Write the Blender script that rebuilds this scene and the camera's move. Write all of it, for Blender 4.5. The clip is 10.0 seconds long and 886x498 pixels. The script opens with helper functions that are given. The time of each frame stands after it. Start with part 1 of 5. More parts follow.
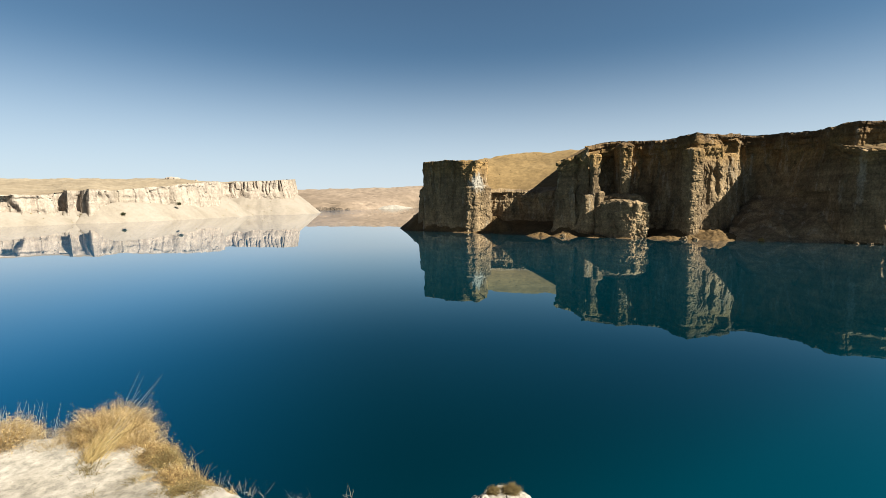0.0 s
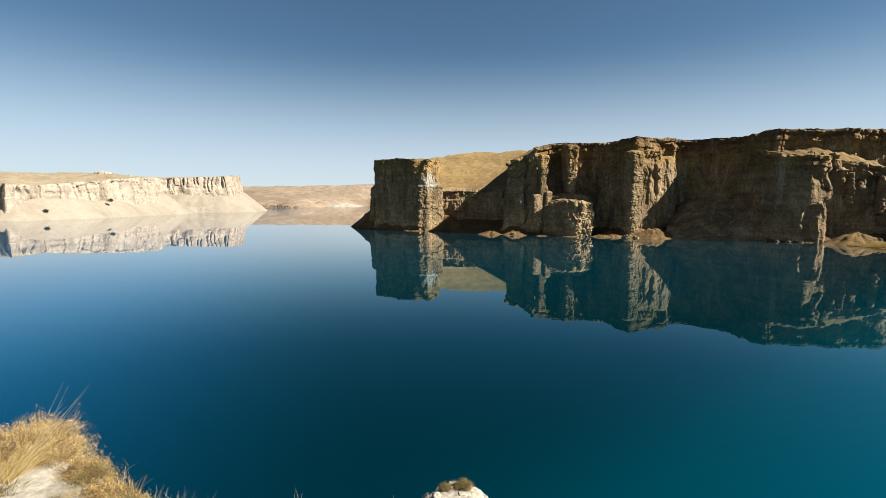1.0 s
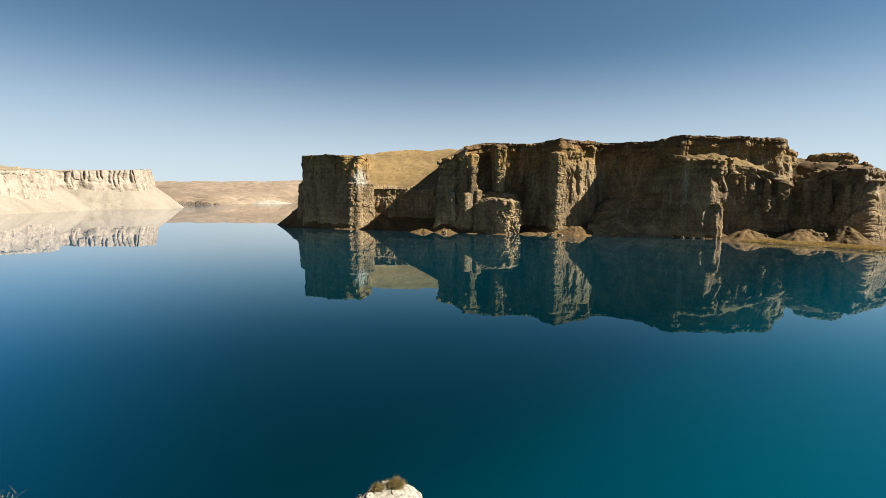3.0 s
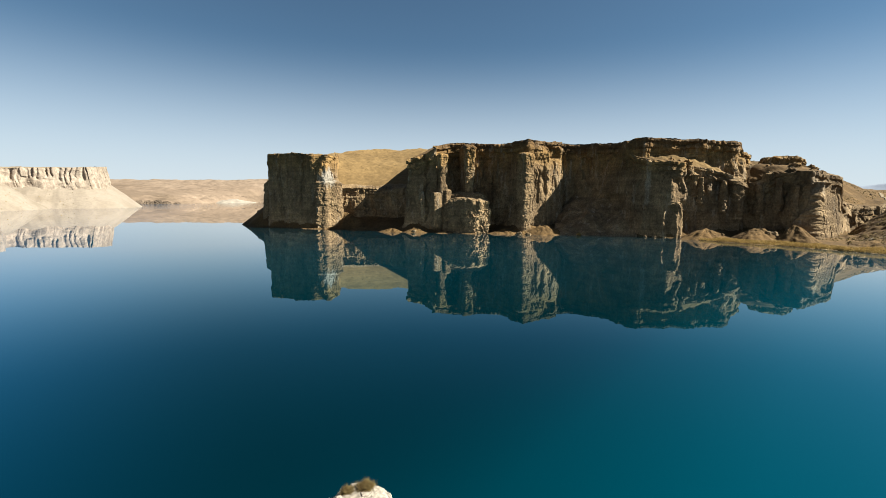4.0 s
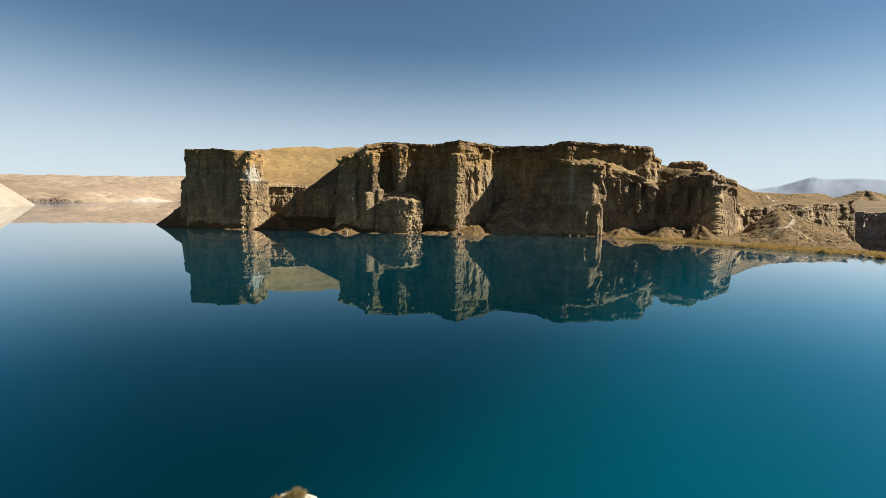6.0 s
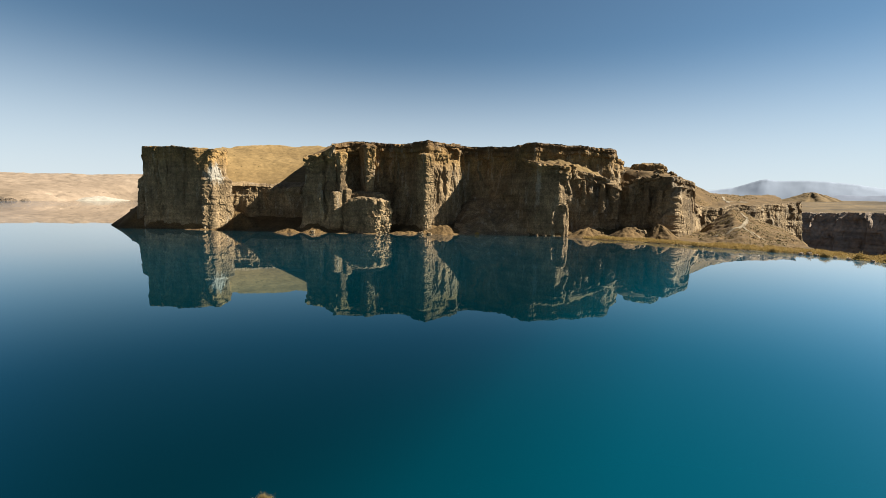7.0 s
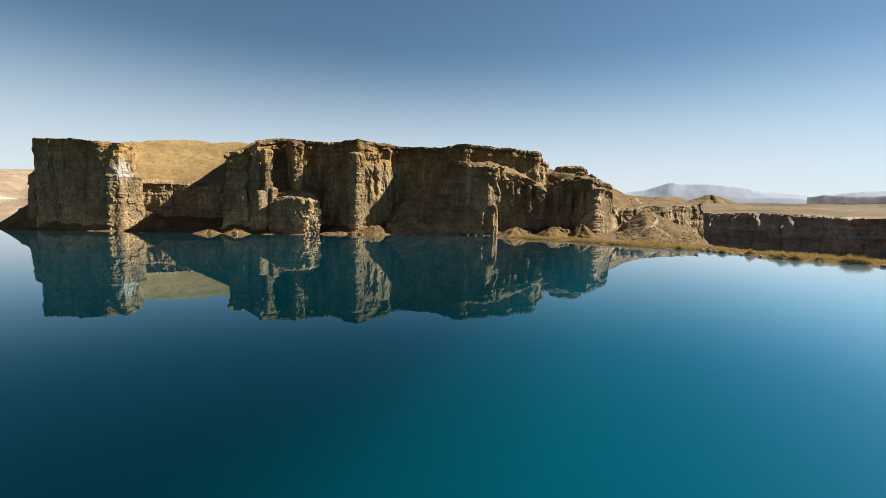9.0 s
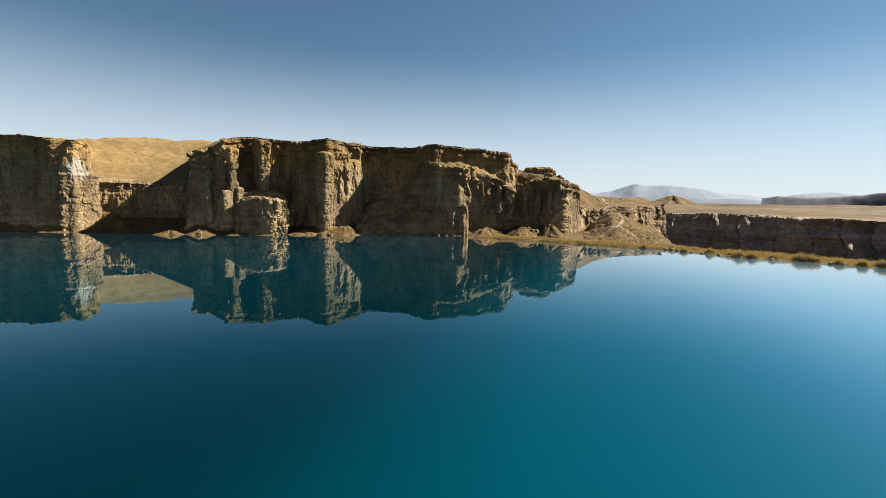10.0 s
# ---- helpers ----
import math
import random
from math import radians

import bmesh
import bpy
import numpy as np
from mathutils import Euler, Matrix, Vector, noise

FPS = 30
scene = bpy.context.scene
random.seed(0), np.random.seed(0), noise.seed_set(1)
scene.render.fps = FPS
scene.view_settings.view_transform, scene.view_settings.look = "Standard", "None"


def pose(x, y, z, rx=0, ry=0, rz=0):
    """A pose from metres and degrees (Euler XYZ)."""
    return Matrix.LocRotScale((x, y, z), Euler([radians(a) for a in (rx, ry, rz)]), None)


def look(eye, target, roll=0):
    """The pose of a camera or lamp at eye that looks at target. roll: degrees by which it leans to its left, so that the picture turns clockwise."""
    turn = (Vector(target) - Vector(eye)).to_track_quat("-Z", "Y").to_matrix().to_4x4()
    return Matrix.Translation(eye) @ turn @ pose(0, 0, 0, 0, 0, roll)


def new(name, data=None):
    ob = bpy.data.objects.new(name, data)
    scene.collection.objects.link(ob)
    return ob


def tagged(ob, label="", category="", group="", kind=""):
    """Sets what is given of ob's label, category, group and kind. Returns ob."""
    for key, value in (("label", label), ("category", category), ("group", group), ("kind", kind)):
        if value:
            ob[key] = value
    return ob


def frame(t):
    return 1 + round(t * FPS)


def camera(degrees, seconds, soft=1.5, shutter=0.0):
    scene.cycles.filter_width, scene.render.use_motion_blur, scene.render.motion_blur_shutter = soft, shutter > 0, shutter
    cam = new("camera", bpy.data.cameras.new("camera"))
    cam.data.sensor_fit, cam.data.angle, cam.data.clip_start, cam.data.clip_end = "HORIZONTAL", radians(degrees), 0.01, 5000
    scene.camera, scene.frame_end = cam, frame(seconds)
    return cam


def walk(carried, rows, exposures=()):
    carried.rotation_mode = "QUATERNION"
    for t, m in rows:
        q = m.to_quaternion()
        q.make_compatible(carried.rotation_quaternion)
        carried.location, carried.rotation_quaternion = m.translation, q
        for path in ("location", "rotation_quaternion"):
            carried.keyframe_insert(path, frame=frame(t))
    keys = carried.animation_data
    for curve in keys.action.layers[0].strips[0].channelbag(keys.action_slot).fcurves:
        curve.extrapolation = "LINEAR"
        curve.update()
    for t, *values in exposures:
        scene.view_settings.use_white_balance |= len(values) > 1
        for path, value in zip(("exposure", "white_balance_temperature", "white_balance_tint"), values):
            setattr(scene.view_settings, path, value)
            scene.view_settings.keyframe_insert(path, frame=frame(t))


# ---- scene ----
# The lens turns on a tripod at the lookout, a hand's width ahead of the pan axis.
cam = camera(87.94, 10.0, 0.7)
EYE, ARM = 12.0, 0.12
ROWS = [
    (0.0, -0.052, -5.893, 0.501), (0.5, -3.371, -5.998, 0.238), (1.0, -6.029, -6.098, 0.081),
    (1.5, -8.425, -6.198, -0.085), (2.0, -10.46, -6.255, -0.213), (2.5, -12.569, -6.306, -0.291),
    (4.0, -18.28, -6.352, -0.536), (4.5, -20.484, -6.344, -0.641), (5.0, -22.58, -6.328, -0.731),
    (5.5, -24.667, -6.306, -0.804), (7.0, -30.497, -6.206, -1.076), (7.5, -32.576, -6.164, -1.156),
    (8.0, -34.66, -6.133, -1.198), (8.5, -36.893, -6.06, -1.268), (9.0, -38.967, -6.013, -1.372),
    (9.5, -40.97, -5.951, -1.456), (10.0, -42.603, -5.889, -1.455),
]
walk(cam, [(t, pose(-ARM * math.sin(radians(yaw)), ARM * (math.cos(radians(yaw)) - 1), EYE, 90 + pitch, roll, yaw))
           for t, yaw, pitch, roll in ROWS],
     [(0.0, 2.08, 6350, 4), (4.5, 2.07, 6460, 4.5), (10.0, 2.16, 6600, 5)])

# ---- light ----
SUN_AZ, SUN_EL = 114.0, 39.5
world = bpy.data.worlds.new("sky")
scene.world = world
world.use_nodes = True
sky = world.node_tree.nodes.new("ShaderNodeTexSky")
sky.sky_type, sky.sun_disc = "NISHITA", False
sky.sun_elevation, sky.sun_rotation = radians(SUN_EL), radians(SUN_AZ)
sky.altitude, sky.air_density, sky.dust_density, sky.ozone_density = 2900, 1.0, 1.2, 1.0
background = world.node_tree.nodes["Background"]
background.inputs["Strength"].default_value = 0.05
# pale dust haze low over the horizon, the same all round
wt = world.node_tree
split = wt.nodes.new("ShaderNodeSeparateXYZ")
wt.links.new(wt.nodes.new("ShaderNodeTexCoord").outputs["Generated"], split.inputs[0])
veil = wt.nodes.new("ShaderNodeMapRange")
veil.interpolation_type = "SMOOTHSTEP"
for key, value in (("From Min", -0.02), ("From Max", 0.31), ("To Min", 0.9), ("To Max", 0.0)):
    veil.inputs[key].default_value = value
wt.links.new(split.outputs["Z"], veil.inputs["Value"])
haze = wt.nodes.new("ShaderNodeMix")
haze.data_type = "RGBA"
haze.inputs[7].default_value = (3.42, 3.66, 4.1, 1)
wt.links.new(veil.outputs["Result"], haze.inputs[0])
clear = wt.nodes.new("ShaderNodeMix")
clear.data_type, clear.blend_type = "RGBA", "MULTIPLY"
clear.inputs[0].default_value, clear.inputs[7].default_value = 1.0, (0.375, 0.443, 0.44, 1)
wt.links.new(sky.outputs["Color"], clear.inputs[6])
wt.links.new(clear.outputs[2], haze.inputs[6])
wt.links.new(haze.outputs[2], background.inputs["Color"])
sun_data = bpy.data.lights.new("sun", "SUN")
sun_data.energy, sun_data.angle, sun_data.color = 5.0, radians(0.53), (1.0, 0.93, 0.82)
sun = new("sun", sun_data)
SUN_WAY = Vector((math.sin(radians(SUN_AZ)) * math.cos(radians(SUN_EL)),
                  math.cos(radians(SUN_AZ)) * math.cos(radians(SUN_EL)), math.sin(radians(SUN_EL))))
sun.matrix_world = look(SUN_WAY * 400, (0, 0, 0))


# ---- noise in arrays ----
def hashed(ix, iy, iz, seed):
    ix, iy, iz = np.asarray(ix, np.int64), np.asarray(iy, np.int64), np.asarray(iz, np.int64)
    h = (ix * 374761393 + iy * 668265263 + iz * 1274126177 + seed * 1013904223) & 0xFFFFFFFF
    h = ((h ^ (h >> 13)) * 1103515245) & 0xFFFFFFFF
    h = ((h ^ (h >> 16)) * 2246822519) & 0xFFFFFFFF
    return ((h ^ (h >> 15)) & 0xFFFFFF) / 8388608.0 - 1.0


def vnoise(x, y, z, seed=0):
    """Smooth value noise from -1 to 1, one cell a unit."""
    x, y, z = np.broadcast_arrays(np.asarray(x, float), np.asarray(y, float), np.asarray(z, float))
    fx, fy, fz = np.floor(x), np.floor(y), np.floor(z)
    ix, iy, iz = fx.astype(np.int64), fy.astype(np.int64), fz.astype(np.int64)
    u, v, w = x - fx, y - fy, z - fz
    u, v, w = (a * a * a * (a * (a * 6 - 15) + 10) for a in (u, v, w))
    total = 0.0
    for i in (0, 1):
        for j in (0, 1):
            for k in (0, 1):
                total = total + hashed(ix + i, iy + j, iz + k, seed) * (u if i else 1 - u) * (v if j else 1 - v) * (w if k else 1 - w)
    return total


def fbm(x, y, z, octaves=4, seed=0, gain=0.5):
    total, amp, f = 0.0, 1.0, 1.0
    for i in range(octaves):
        total = total + amp * vnoise(x * f, y * f, z * f, seed + 17 * i)
        amp, f = amp * gain, f * 2.03
    return total


def ridged(x, y, z, octaves=3, seed=0):
    total, amp, f = 0.0, 1.0, 1.0
    for i in range(octaves):
        total = total + amp * (1 - 2 * np.abs(vnoise(x * f, y * f, z * f, seed + 31 * i)))
        amp, f = amp * 0.5, f * 2.1
    return total


def smooth(a, lo, hi):
    t = np.clip((np.asarray(a, float) - lo) / (hi - lo), 0, 1)
    return t * t * (3 - 2 * t)


# ---- materials ----
def nodes_of(name):
    m = bpy.data.materials.new(name)
    m.use_nodes = True
    return m, m.node_tree, m.node_tree.nodes["Principled BSDF"]


def node(tree, kind, **inputs):
    n = tree.nodes.new(kind)
    for key, value in inputs.items():
        n.inputs[key.replace("_", " ")].default_value = value
    return n


def noise_of(tree, where, scale, detail=5.0, rough=0.55, stretch=None):
    if stretch:
        mapping = tree.nodes.new("ShaderNodeMapping")
        mapping.inputs["Scale"].default_value = stretch
        tree.links.new(where, mapping.inputs["Vector"])
        where = mapping.outputs["Vector"]
    n = node(tree, "ShaderNodeTexNoise", Scale=scale, Detail=detail, Roughness=rough)
    tree.links.new(where, n.inputs["Vector"])
    return n.outputs["Fac"]


def ramp(tree, fac, stops):
    r = tree.nodes.new("ShaderNodeValToRGB")
    el = r.color_ramp.elements
    while len(el) < len(stops):
        el.new(0.5)
    for e, (p, c) in zip(el, stops):
        e.position, e.color = p, (*c, 1)
    tree.links.new(fac, r.inputs["Fac"])
    return r.outputs["Color"]


def mix(tree, kind, fac, a, b):
    m = tree.nodes.new("ShaderNodeMix")
    m.data_type, m.blend_type = "RGBA", kind
    for socket, value in ((m.inputs[0], fac), (m.inputs[6], a), (m.inputs[7], b)):
        if isinstance(value, (int, float)):
            socket.default_value = value
        elif isinstance(value, tuple):
            socket.default_value = (*value, 1)
        else:
            tree.links.new(value, socket)
    return m.outputs[2]


def bump(tree, bsdf, height, strength, distance, under=None):
    b = node(tree, "ShaderNodeBump", Strength=strength, Distance=distance)
    tree.links.new(height, b.inputs["Height"])
    if under:
        tree.links.new(under, b.inputs["Normal"])
    tree.links.new(b.outputs["Normal"], bsdf.inputs["Normal"])
    return b.outputs["Normal"]


def scaled_by(tree, value, span):
    d = tree.nodes.new("ShaderNodeMath")
    d.operation, d.inputs[1].default_value = "DIVIDE", span
    tree.links.new(value, d.inputs[0])
    return d.outputs[0]


def rock_material(name, light, mid, dark, stain, grain=1.0, beds_of=(), relief=0.4, grit=0.5, runs=0.35, joints=0.3, crust=None, banding=0.35, pale=0.0):
    """Bedded lake limestone: broad patches, beds, run-off streaks, blotches and grain. beds_of: heights and tints of the beds."""
    m, tree, bsdf = nodes_of(name)
    where = tree.nodes.new("ShaderNodeNewGeometry").outputs["Position"]
    patches = noise_of(tree, where, 0.11 * grain, 8, 0.6, (1.0, 1.0, 0.7))
    beds = noise_of(tree, where, 1.0 * grain, 5, 0.6, (0.07, 0.07, 0.9))
    streaks = noise_of(tree, where, 0.6 * grain, 6, 0.62, (1.0, 1.0, 0.09))
    blotch = noise_of(tree, where, 0.55 * grain, 7, 0.66)
    fine = noise_of(tree, where, 2.2 * grain, 8, 0.7, (1.0, 1.0, 0.75))
    base = ramp(tree, patches, [(0.3, dark), (0.48, mid), (0.7, light)])
    if beds_of:
        height = tree.nodes.new("ShaderNodeSeparateXYZ")
        tree.links.new(where, height.inputs[0])
        warp = tree.nodes.new("ShaderNodeMath")
        warp.operation = "MULTIPLY_ADD"
        tree.links.new(noise_of(tree, where, 0.07, 5), warp.inputs[0])
        warp.inputs[1].default_value = 9.0
        tree.links.new(height.outputs["Z"], warp.inputs[2])
        tint = ramp(tree, scaled_by(tree, warp.outputs[0], 50.0), [((h + 4.5) / 50.0, c) for h, c in beds_of])
        base = mix(tree, "MULTIPLY", 1.0, base, tint)
    base = mix(tree, "SOFT_LIGHT", banding, base, ramp(tree, beds, [(0.38, (0.15, 0.14, 0.13)), (0.6, (0.8, 0.79, 0.78))]))
    base = mix(tree, "OVERLAY", 0.5, base, ramp(tree, blotch, [(0.34, (0.26, 0.26, 0.26)), (0.66, (0.74, 0.74, 0.74))]))
    base = mix(tree, "MIX", ramp(tree, streaks, [(0.54, (0, 0, 0)), (0.72, (runs, runs, runs))]), base, stain)
    if pale:
        wash = noise_of(tree, where, 0.42 * grain, 7, 0.66, (1.0, 1.0, 0.2))
        base = mix(tree, "MIX", ramp(tree, wash, [(0.56, (0, 0, 0)), (0.7, (pale, pale, pale))]), base, (0.31, 0.268, 0.21))
    base = mix(tree, "OVERLAY", grit, base, ramp(tree, fine, [(0.34, (0.16, 0.16, 0.16)), (0.5, (0.48, 0.48, 0.48)), (0.66, (0.84, 0.84, 0.84))]))
    if crust:
        far = tree.nodes.new("ShaderNodeVectorMath")
        far.operation = "DISTANCE"
        far.inputs[1].default_value = crust[0]
        tree.links.new(where, far.inputs[0])
        blot = tree.nodes.new("ShaderNodeMath")
        blot.operation, blot.inputs[1].default_value = "MULTIPLY_ADD", 11.0
        tree.links.new(noise_of(tree, where, 0.8, 6, 0.7, (1.0, 1.0, 0.25)), blot.inputs[0])
        tree.links.new(far.outputs["Value"], blot.inputs[2])
        edge = ramp(tree, scaled_by(tree, blot.outputs[0], 20.0), [((crust[1] + 4.0) / 20.0, (0.75, 0.75, 0.75)), ((crust[1] + 6.0) / 20.0, (0, 0, 0))])
        base = mix(tree, "MIX", edge, base, (0.225, 0.205, 0.175))
    # thin dark joints round wavering blocks
    waver = node(tree, "ShaderNodeTexNoise", Scale=0.5 * grain, Detail=4.0)
    tree.links.new(where, waver.inputs["Vector"])
    apart = tree.nodes.new("ShaderNodeVectorMath")
    apart.operation = "MULTIPLY_ADD"
    apart.inputs[1].default_value = (1.6 / grain,) * 3
    tree.links.new(waver.outputs["Color"], apart.inputs[0])
    tree.links.new(where, apart.inputs[2])
    tall = tree.nodes.new("ShaderNodeMapping")
    tall.inputs["Scale"].default_value = (1.0, 1.0, 0.4)
    tree.links.new(apart.outputs[0], tall.inputs["Vector"])
    cells = node(tree, "ShaderNodeTexVoronoi", Scale=0.4 * grain)
    cells.feature = "DISTANCE_TO_EDGE"
    tree.links.new(tall.outputs["Vector"], cells.inputs["Vector"])
    lines = ramp(tree, cells.outputs["Distance"], [(0.0, (0.42, 0.4, 0.38)), (0.05, (1, 1, 1))])
    base = mix(tree, "MULTIPLY", joints, base, lines)
    tree.links.new(base, bsdf.inputs["Base Color"])
    bsdf.inputs["Roughness"].default_value = 0.95
    bsdf.inputs["Specular IOR Level"].default_value = 0.12
    under = bump(tree, bsdf, blotch, 0.5, relief)
    bump(tree, bsdf, fine, 0.9, relief, under)
    return m


def earth_material(name, light, mid, dark, scale, spots=0.3, spot=(0.1, 0.08, 0.05), bumpy=0.15, grit=0.5):
    """Dry earth, sand or scree with patches and small dark spots of scrub and stones."""
    m, tree, bsdf = nodes_of(name)
    where = tree.nodes.new("ShaderNodeNewGeometry").outputs["Position"]
    patches = noise_of(tree, where, scale * 0.12, 6, 0.6)
    mottle = noise_of(tree, where, scale, 8, 0.7)
    dots = noise_of(tree, where, scale * 4, 3, 0.6)
    base = ramp(tree, patches, [(0.3, dark), (0.5, mid), (0.7, light)])
    base = mix(tree, "OVERLAY", grit, base, ramp(tree, mottle, [(0.36, (0.15, 0.15, 0.15)), (0.64, (0.85, 0.85, 0.85))]))
    base = mix(tree, "MIX", ramp(tree, dots, [(0.6, (0, 0, 0)), (0.7, (spots, spots, spots))]), base, spot)
    tree.links.new(base, bsdf.inputs["Base Color"])
    bsdf.inputs["Roughness"].default_value = 1.0
    bsdf.inputs["Specular IOR Level"].default_value = 0.1
    bump(tree, bsdf, mottle, 0.6, bumpy)
    return m


BEDS = [(0, (0.98, 0.97, 0.96)), (12, (0.92, 0.9, 0.88)), (21, (0.95, 0.91, 0.84)), (24, (1.04, 0.92, 0.68)), (28, (1.0, 0.86, 0.58)), (30, (0.72, 0.6, 0.44)), (32, (0.5, 0.43, 0.35))]
ROCK = rock_material("weathered tan limestone", (0.228, 0.161, 0.0904), (0.135, 0.0949, 0.0538), (0.076, 0.0526, 0.0309), (0.0539, 0.0367, 0.0225), 1.0, BEDS, 0.35, 0.5, runs=0.5, crust=((14.2, 178.3, 19.5), 3.6), banding=0.2, pale=0.42)
TOPSOIL = earth_material("pale dry plateau", (0.193, 0.153, 0.106), (0.164, 0.127, 0.0856), (0.13, 0.0983, 0.0649), 0.12, 0.2, (0.0753, 0.0538, 0.0324), 0.15, 0.3)
PALE = rock_material("pale cream limestone", (0.22, 0.178, 0.142), (0.189, 0.152, 0.12), (0.143, 0.113, 0.0849), (0.102, 0.0727, 0.0516), 0.35, (), 0.25, 0.3, 0.6, 0.2, None, 0.15, 0.2)
CANYON = rock_material("brown canyon rock", (0.225, 0.168, 0.128), (0.205, 0.153, 0.117), (0.155, 0.115, 0.088), (0.0949, 0.0703, 0.0549), 0.2, (), 0.5, 0.35, 0.2, 0.1, None, 0.5)
UMBER = rock_material("dark brown shore rock", (0.121, 0.091, 0.0667), (0.0789, 0.0594, 0.0437), (0.0455, 0.0339, 0.0255), (0.0303, 0.023, 0.0182), 0.3, (), 0.4, 0.3)
SAND = earth_material("dry golden slope", (0.143, 0.0944, 0.0419), (0.118, 0.0771, 0.0337), (0.0955, 0.0623, 0.0274), 0.5, 0.25, (0.0604, 0.0399, 0.0196), 0.15, 0.3)
SCREE = earth_material("golden brown scree", (0.0984, 0.0598, 0.0255), (0.0718, 0.044, 0.0187), (0.0474, 0.0292, 0.0126), 1.6, 0.7, (0.0318, 0.0208, 0.00815), 0.2)
FANS = earth_material("pale scree", (0.171, 0.144, 0.118), (0.154, 0.129, 0.103), (0.129, 0.106, 0.0818), 0.5, 0.15, (0.101, 0.0755, 0.0521), 0.15, 0.14)
FARLAND = earth_material("distant tan slopes", (0.16, 0.121, 0.0895), (0.131, 0.0967, 0.0708), (0.0955, 0.0703, 0.0498), 0.05, 0.3, (0.0638, 0.0435, 0.0301), 0.6, 0.25)
PLAIN = earth_material("dry steppe", (0.113, 0.0737, 0.0325), (0.063, 0.041, 0.0188), (0.0252, 0.0176, 0.0091), 0.035, 0.3, (0.027, 0.0184, 0.00976), 0.4, 0.6)
# air haze over the far ranges is put into these three base colours
HAZE = earth_material("far slopes with haze in their colour", (0.17, 0.195, 0.246), (0.164, 0.189, 0.24), (0.153, 0.177, 0.227), 0.004, 0.0, (0.092, 0.0744, 0.047), 1.0, 0.04)
FOOT_HAZE = earth_material("far foothills with haze in their colour", (0.101, 0.114, 0.151), (0.0942, 0.107, 0.144), (0.0847, 0.097, 0.131), 0.004, 0.0, (0.0651, 0.0541, 0.0368), 1.0, 0.05)
MESA_HAZE = earth_material("far dusky slopes with haze in their colour", (0.104, 0.0994, 0.118), (0.0792, 0.077, 0.0958), (0.054, 0.0534, 0.0692), 0.02, 0.2, (0.0396, 0.0396, 0.0491), 1.0, 0.4)
CHALK = earth_material("pale chalky dust and pebbles", (0.224, 0.201, 0.169), (0.194, 0.17, 0.141), (0.146, 0.126, 0.101), 14.0, 0.5, (0.12, 0.101, 0.0809), 0.012, 0.55)

WATER, tree, bsdf = nodes_of("clear deep blue water")
where = tree.nodes.new("ShaderNodeNewGeometry").outputs["Position"]
# brighter and bluer sky gleam put into the base colour, south-east and west
lake_xyz = tree.nodes.new("ShaderNodeSeparateXYZ")
tree.links.new(where, lake_xyz.inputs[0])


def by_place(fx, fy, lo, hi):
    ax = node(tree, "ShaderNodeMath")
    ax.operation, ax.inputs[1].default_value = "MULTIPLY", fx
    tree.links.new(lake_xyz.outputs["X"], ax.inputs[0])
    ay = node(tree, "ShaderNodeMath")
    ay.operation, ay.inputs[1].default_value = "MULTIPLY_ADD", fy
    tree.links.new(lake_xyz.outputs["Y"], ay.inputs[0])
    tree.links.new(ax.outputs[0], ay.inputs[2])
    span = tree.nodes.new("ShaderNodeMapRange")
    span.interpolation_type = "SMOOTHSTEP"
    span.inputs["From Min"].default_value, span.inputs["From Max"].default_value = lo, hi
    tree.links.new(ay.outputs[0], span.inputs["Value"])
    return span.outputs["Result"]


east_gleam_tint = ramp(tree, by_place(1.0, -1.6, -38.0, 100.0), [(0.0, (0.0, 0.0045, 0.0068)), (0.06, (0.0, 0.0135, 0.0205)), (0.17, (0.0, 0.0245, 0.0385)), (0.37, (0.001, 0.033, 0.056)), (0.6, (0.011, 0.056, 0.098)), (0.86, (0.045, 0.11, 0.17))])
east_gleam_tint.node.color_ramp.interpolation = "B_SPLINE"
gleam_tint = mix(tree, "MIX", by_place(-1.0, -0.15, -3.0, 36.0), east_gleam_tint, (0.001, 0.031, 0.076))
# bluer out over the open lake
tree.links.new(mix(tree, "ADD", by_place(0.0, 1.0, 22.0, 120.0), gleam_tint, (0.0, 0.012, 0.019)), bsdf.inputs["Base Color"])
bsdf.inputs["Specular IOR Level"].default_value = 0.0
ripple = bump(tree, bsdf, noise_of(tree, where, 0.6, 3, 0.5, (1.0, 0.6, 1.0)), 0.008, 0.1)
# mirrored light tinted by the gloss colour: blue looking steeply in, clear where skimmed
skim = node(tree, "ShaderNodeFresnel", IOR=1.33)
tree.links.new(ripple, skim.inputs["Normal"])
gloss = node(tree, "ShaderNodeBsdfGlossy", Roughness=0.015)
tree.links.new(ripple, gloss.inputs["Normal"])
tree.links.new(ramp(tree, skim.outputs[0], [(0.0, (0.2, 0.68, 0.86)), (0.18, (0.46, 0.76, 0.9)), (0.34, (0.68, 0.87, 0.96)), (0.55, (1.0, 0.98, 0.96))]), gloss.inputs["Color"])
surface = tree.nodes.new("ShaderNodeMixShader")
sheen = tree.nodes.new("ShaderNodeMath")
sheen.operation, sheen.use_clamp = "MULTIPLY", True
tree.links.new(skim.outputs[0], sheen.inputs[0])
# mirror share raised above Fresnel, more in the east than the west
mirror_gain = tree.nodes.new("ShaderNodeMapRange")
mirror_gain.inputs["To Min"].default_value, mirror_gain.inputs["To Max"].default_value = 1.36, 1.08
tree.links.new(by_place(-1.0, 0.0, -20.0, 70.0), mirror_gain.inputs["Value"])
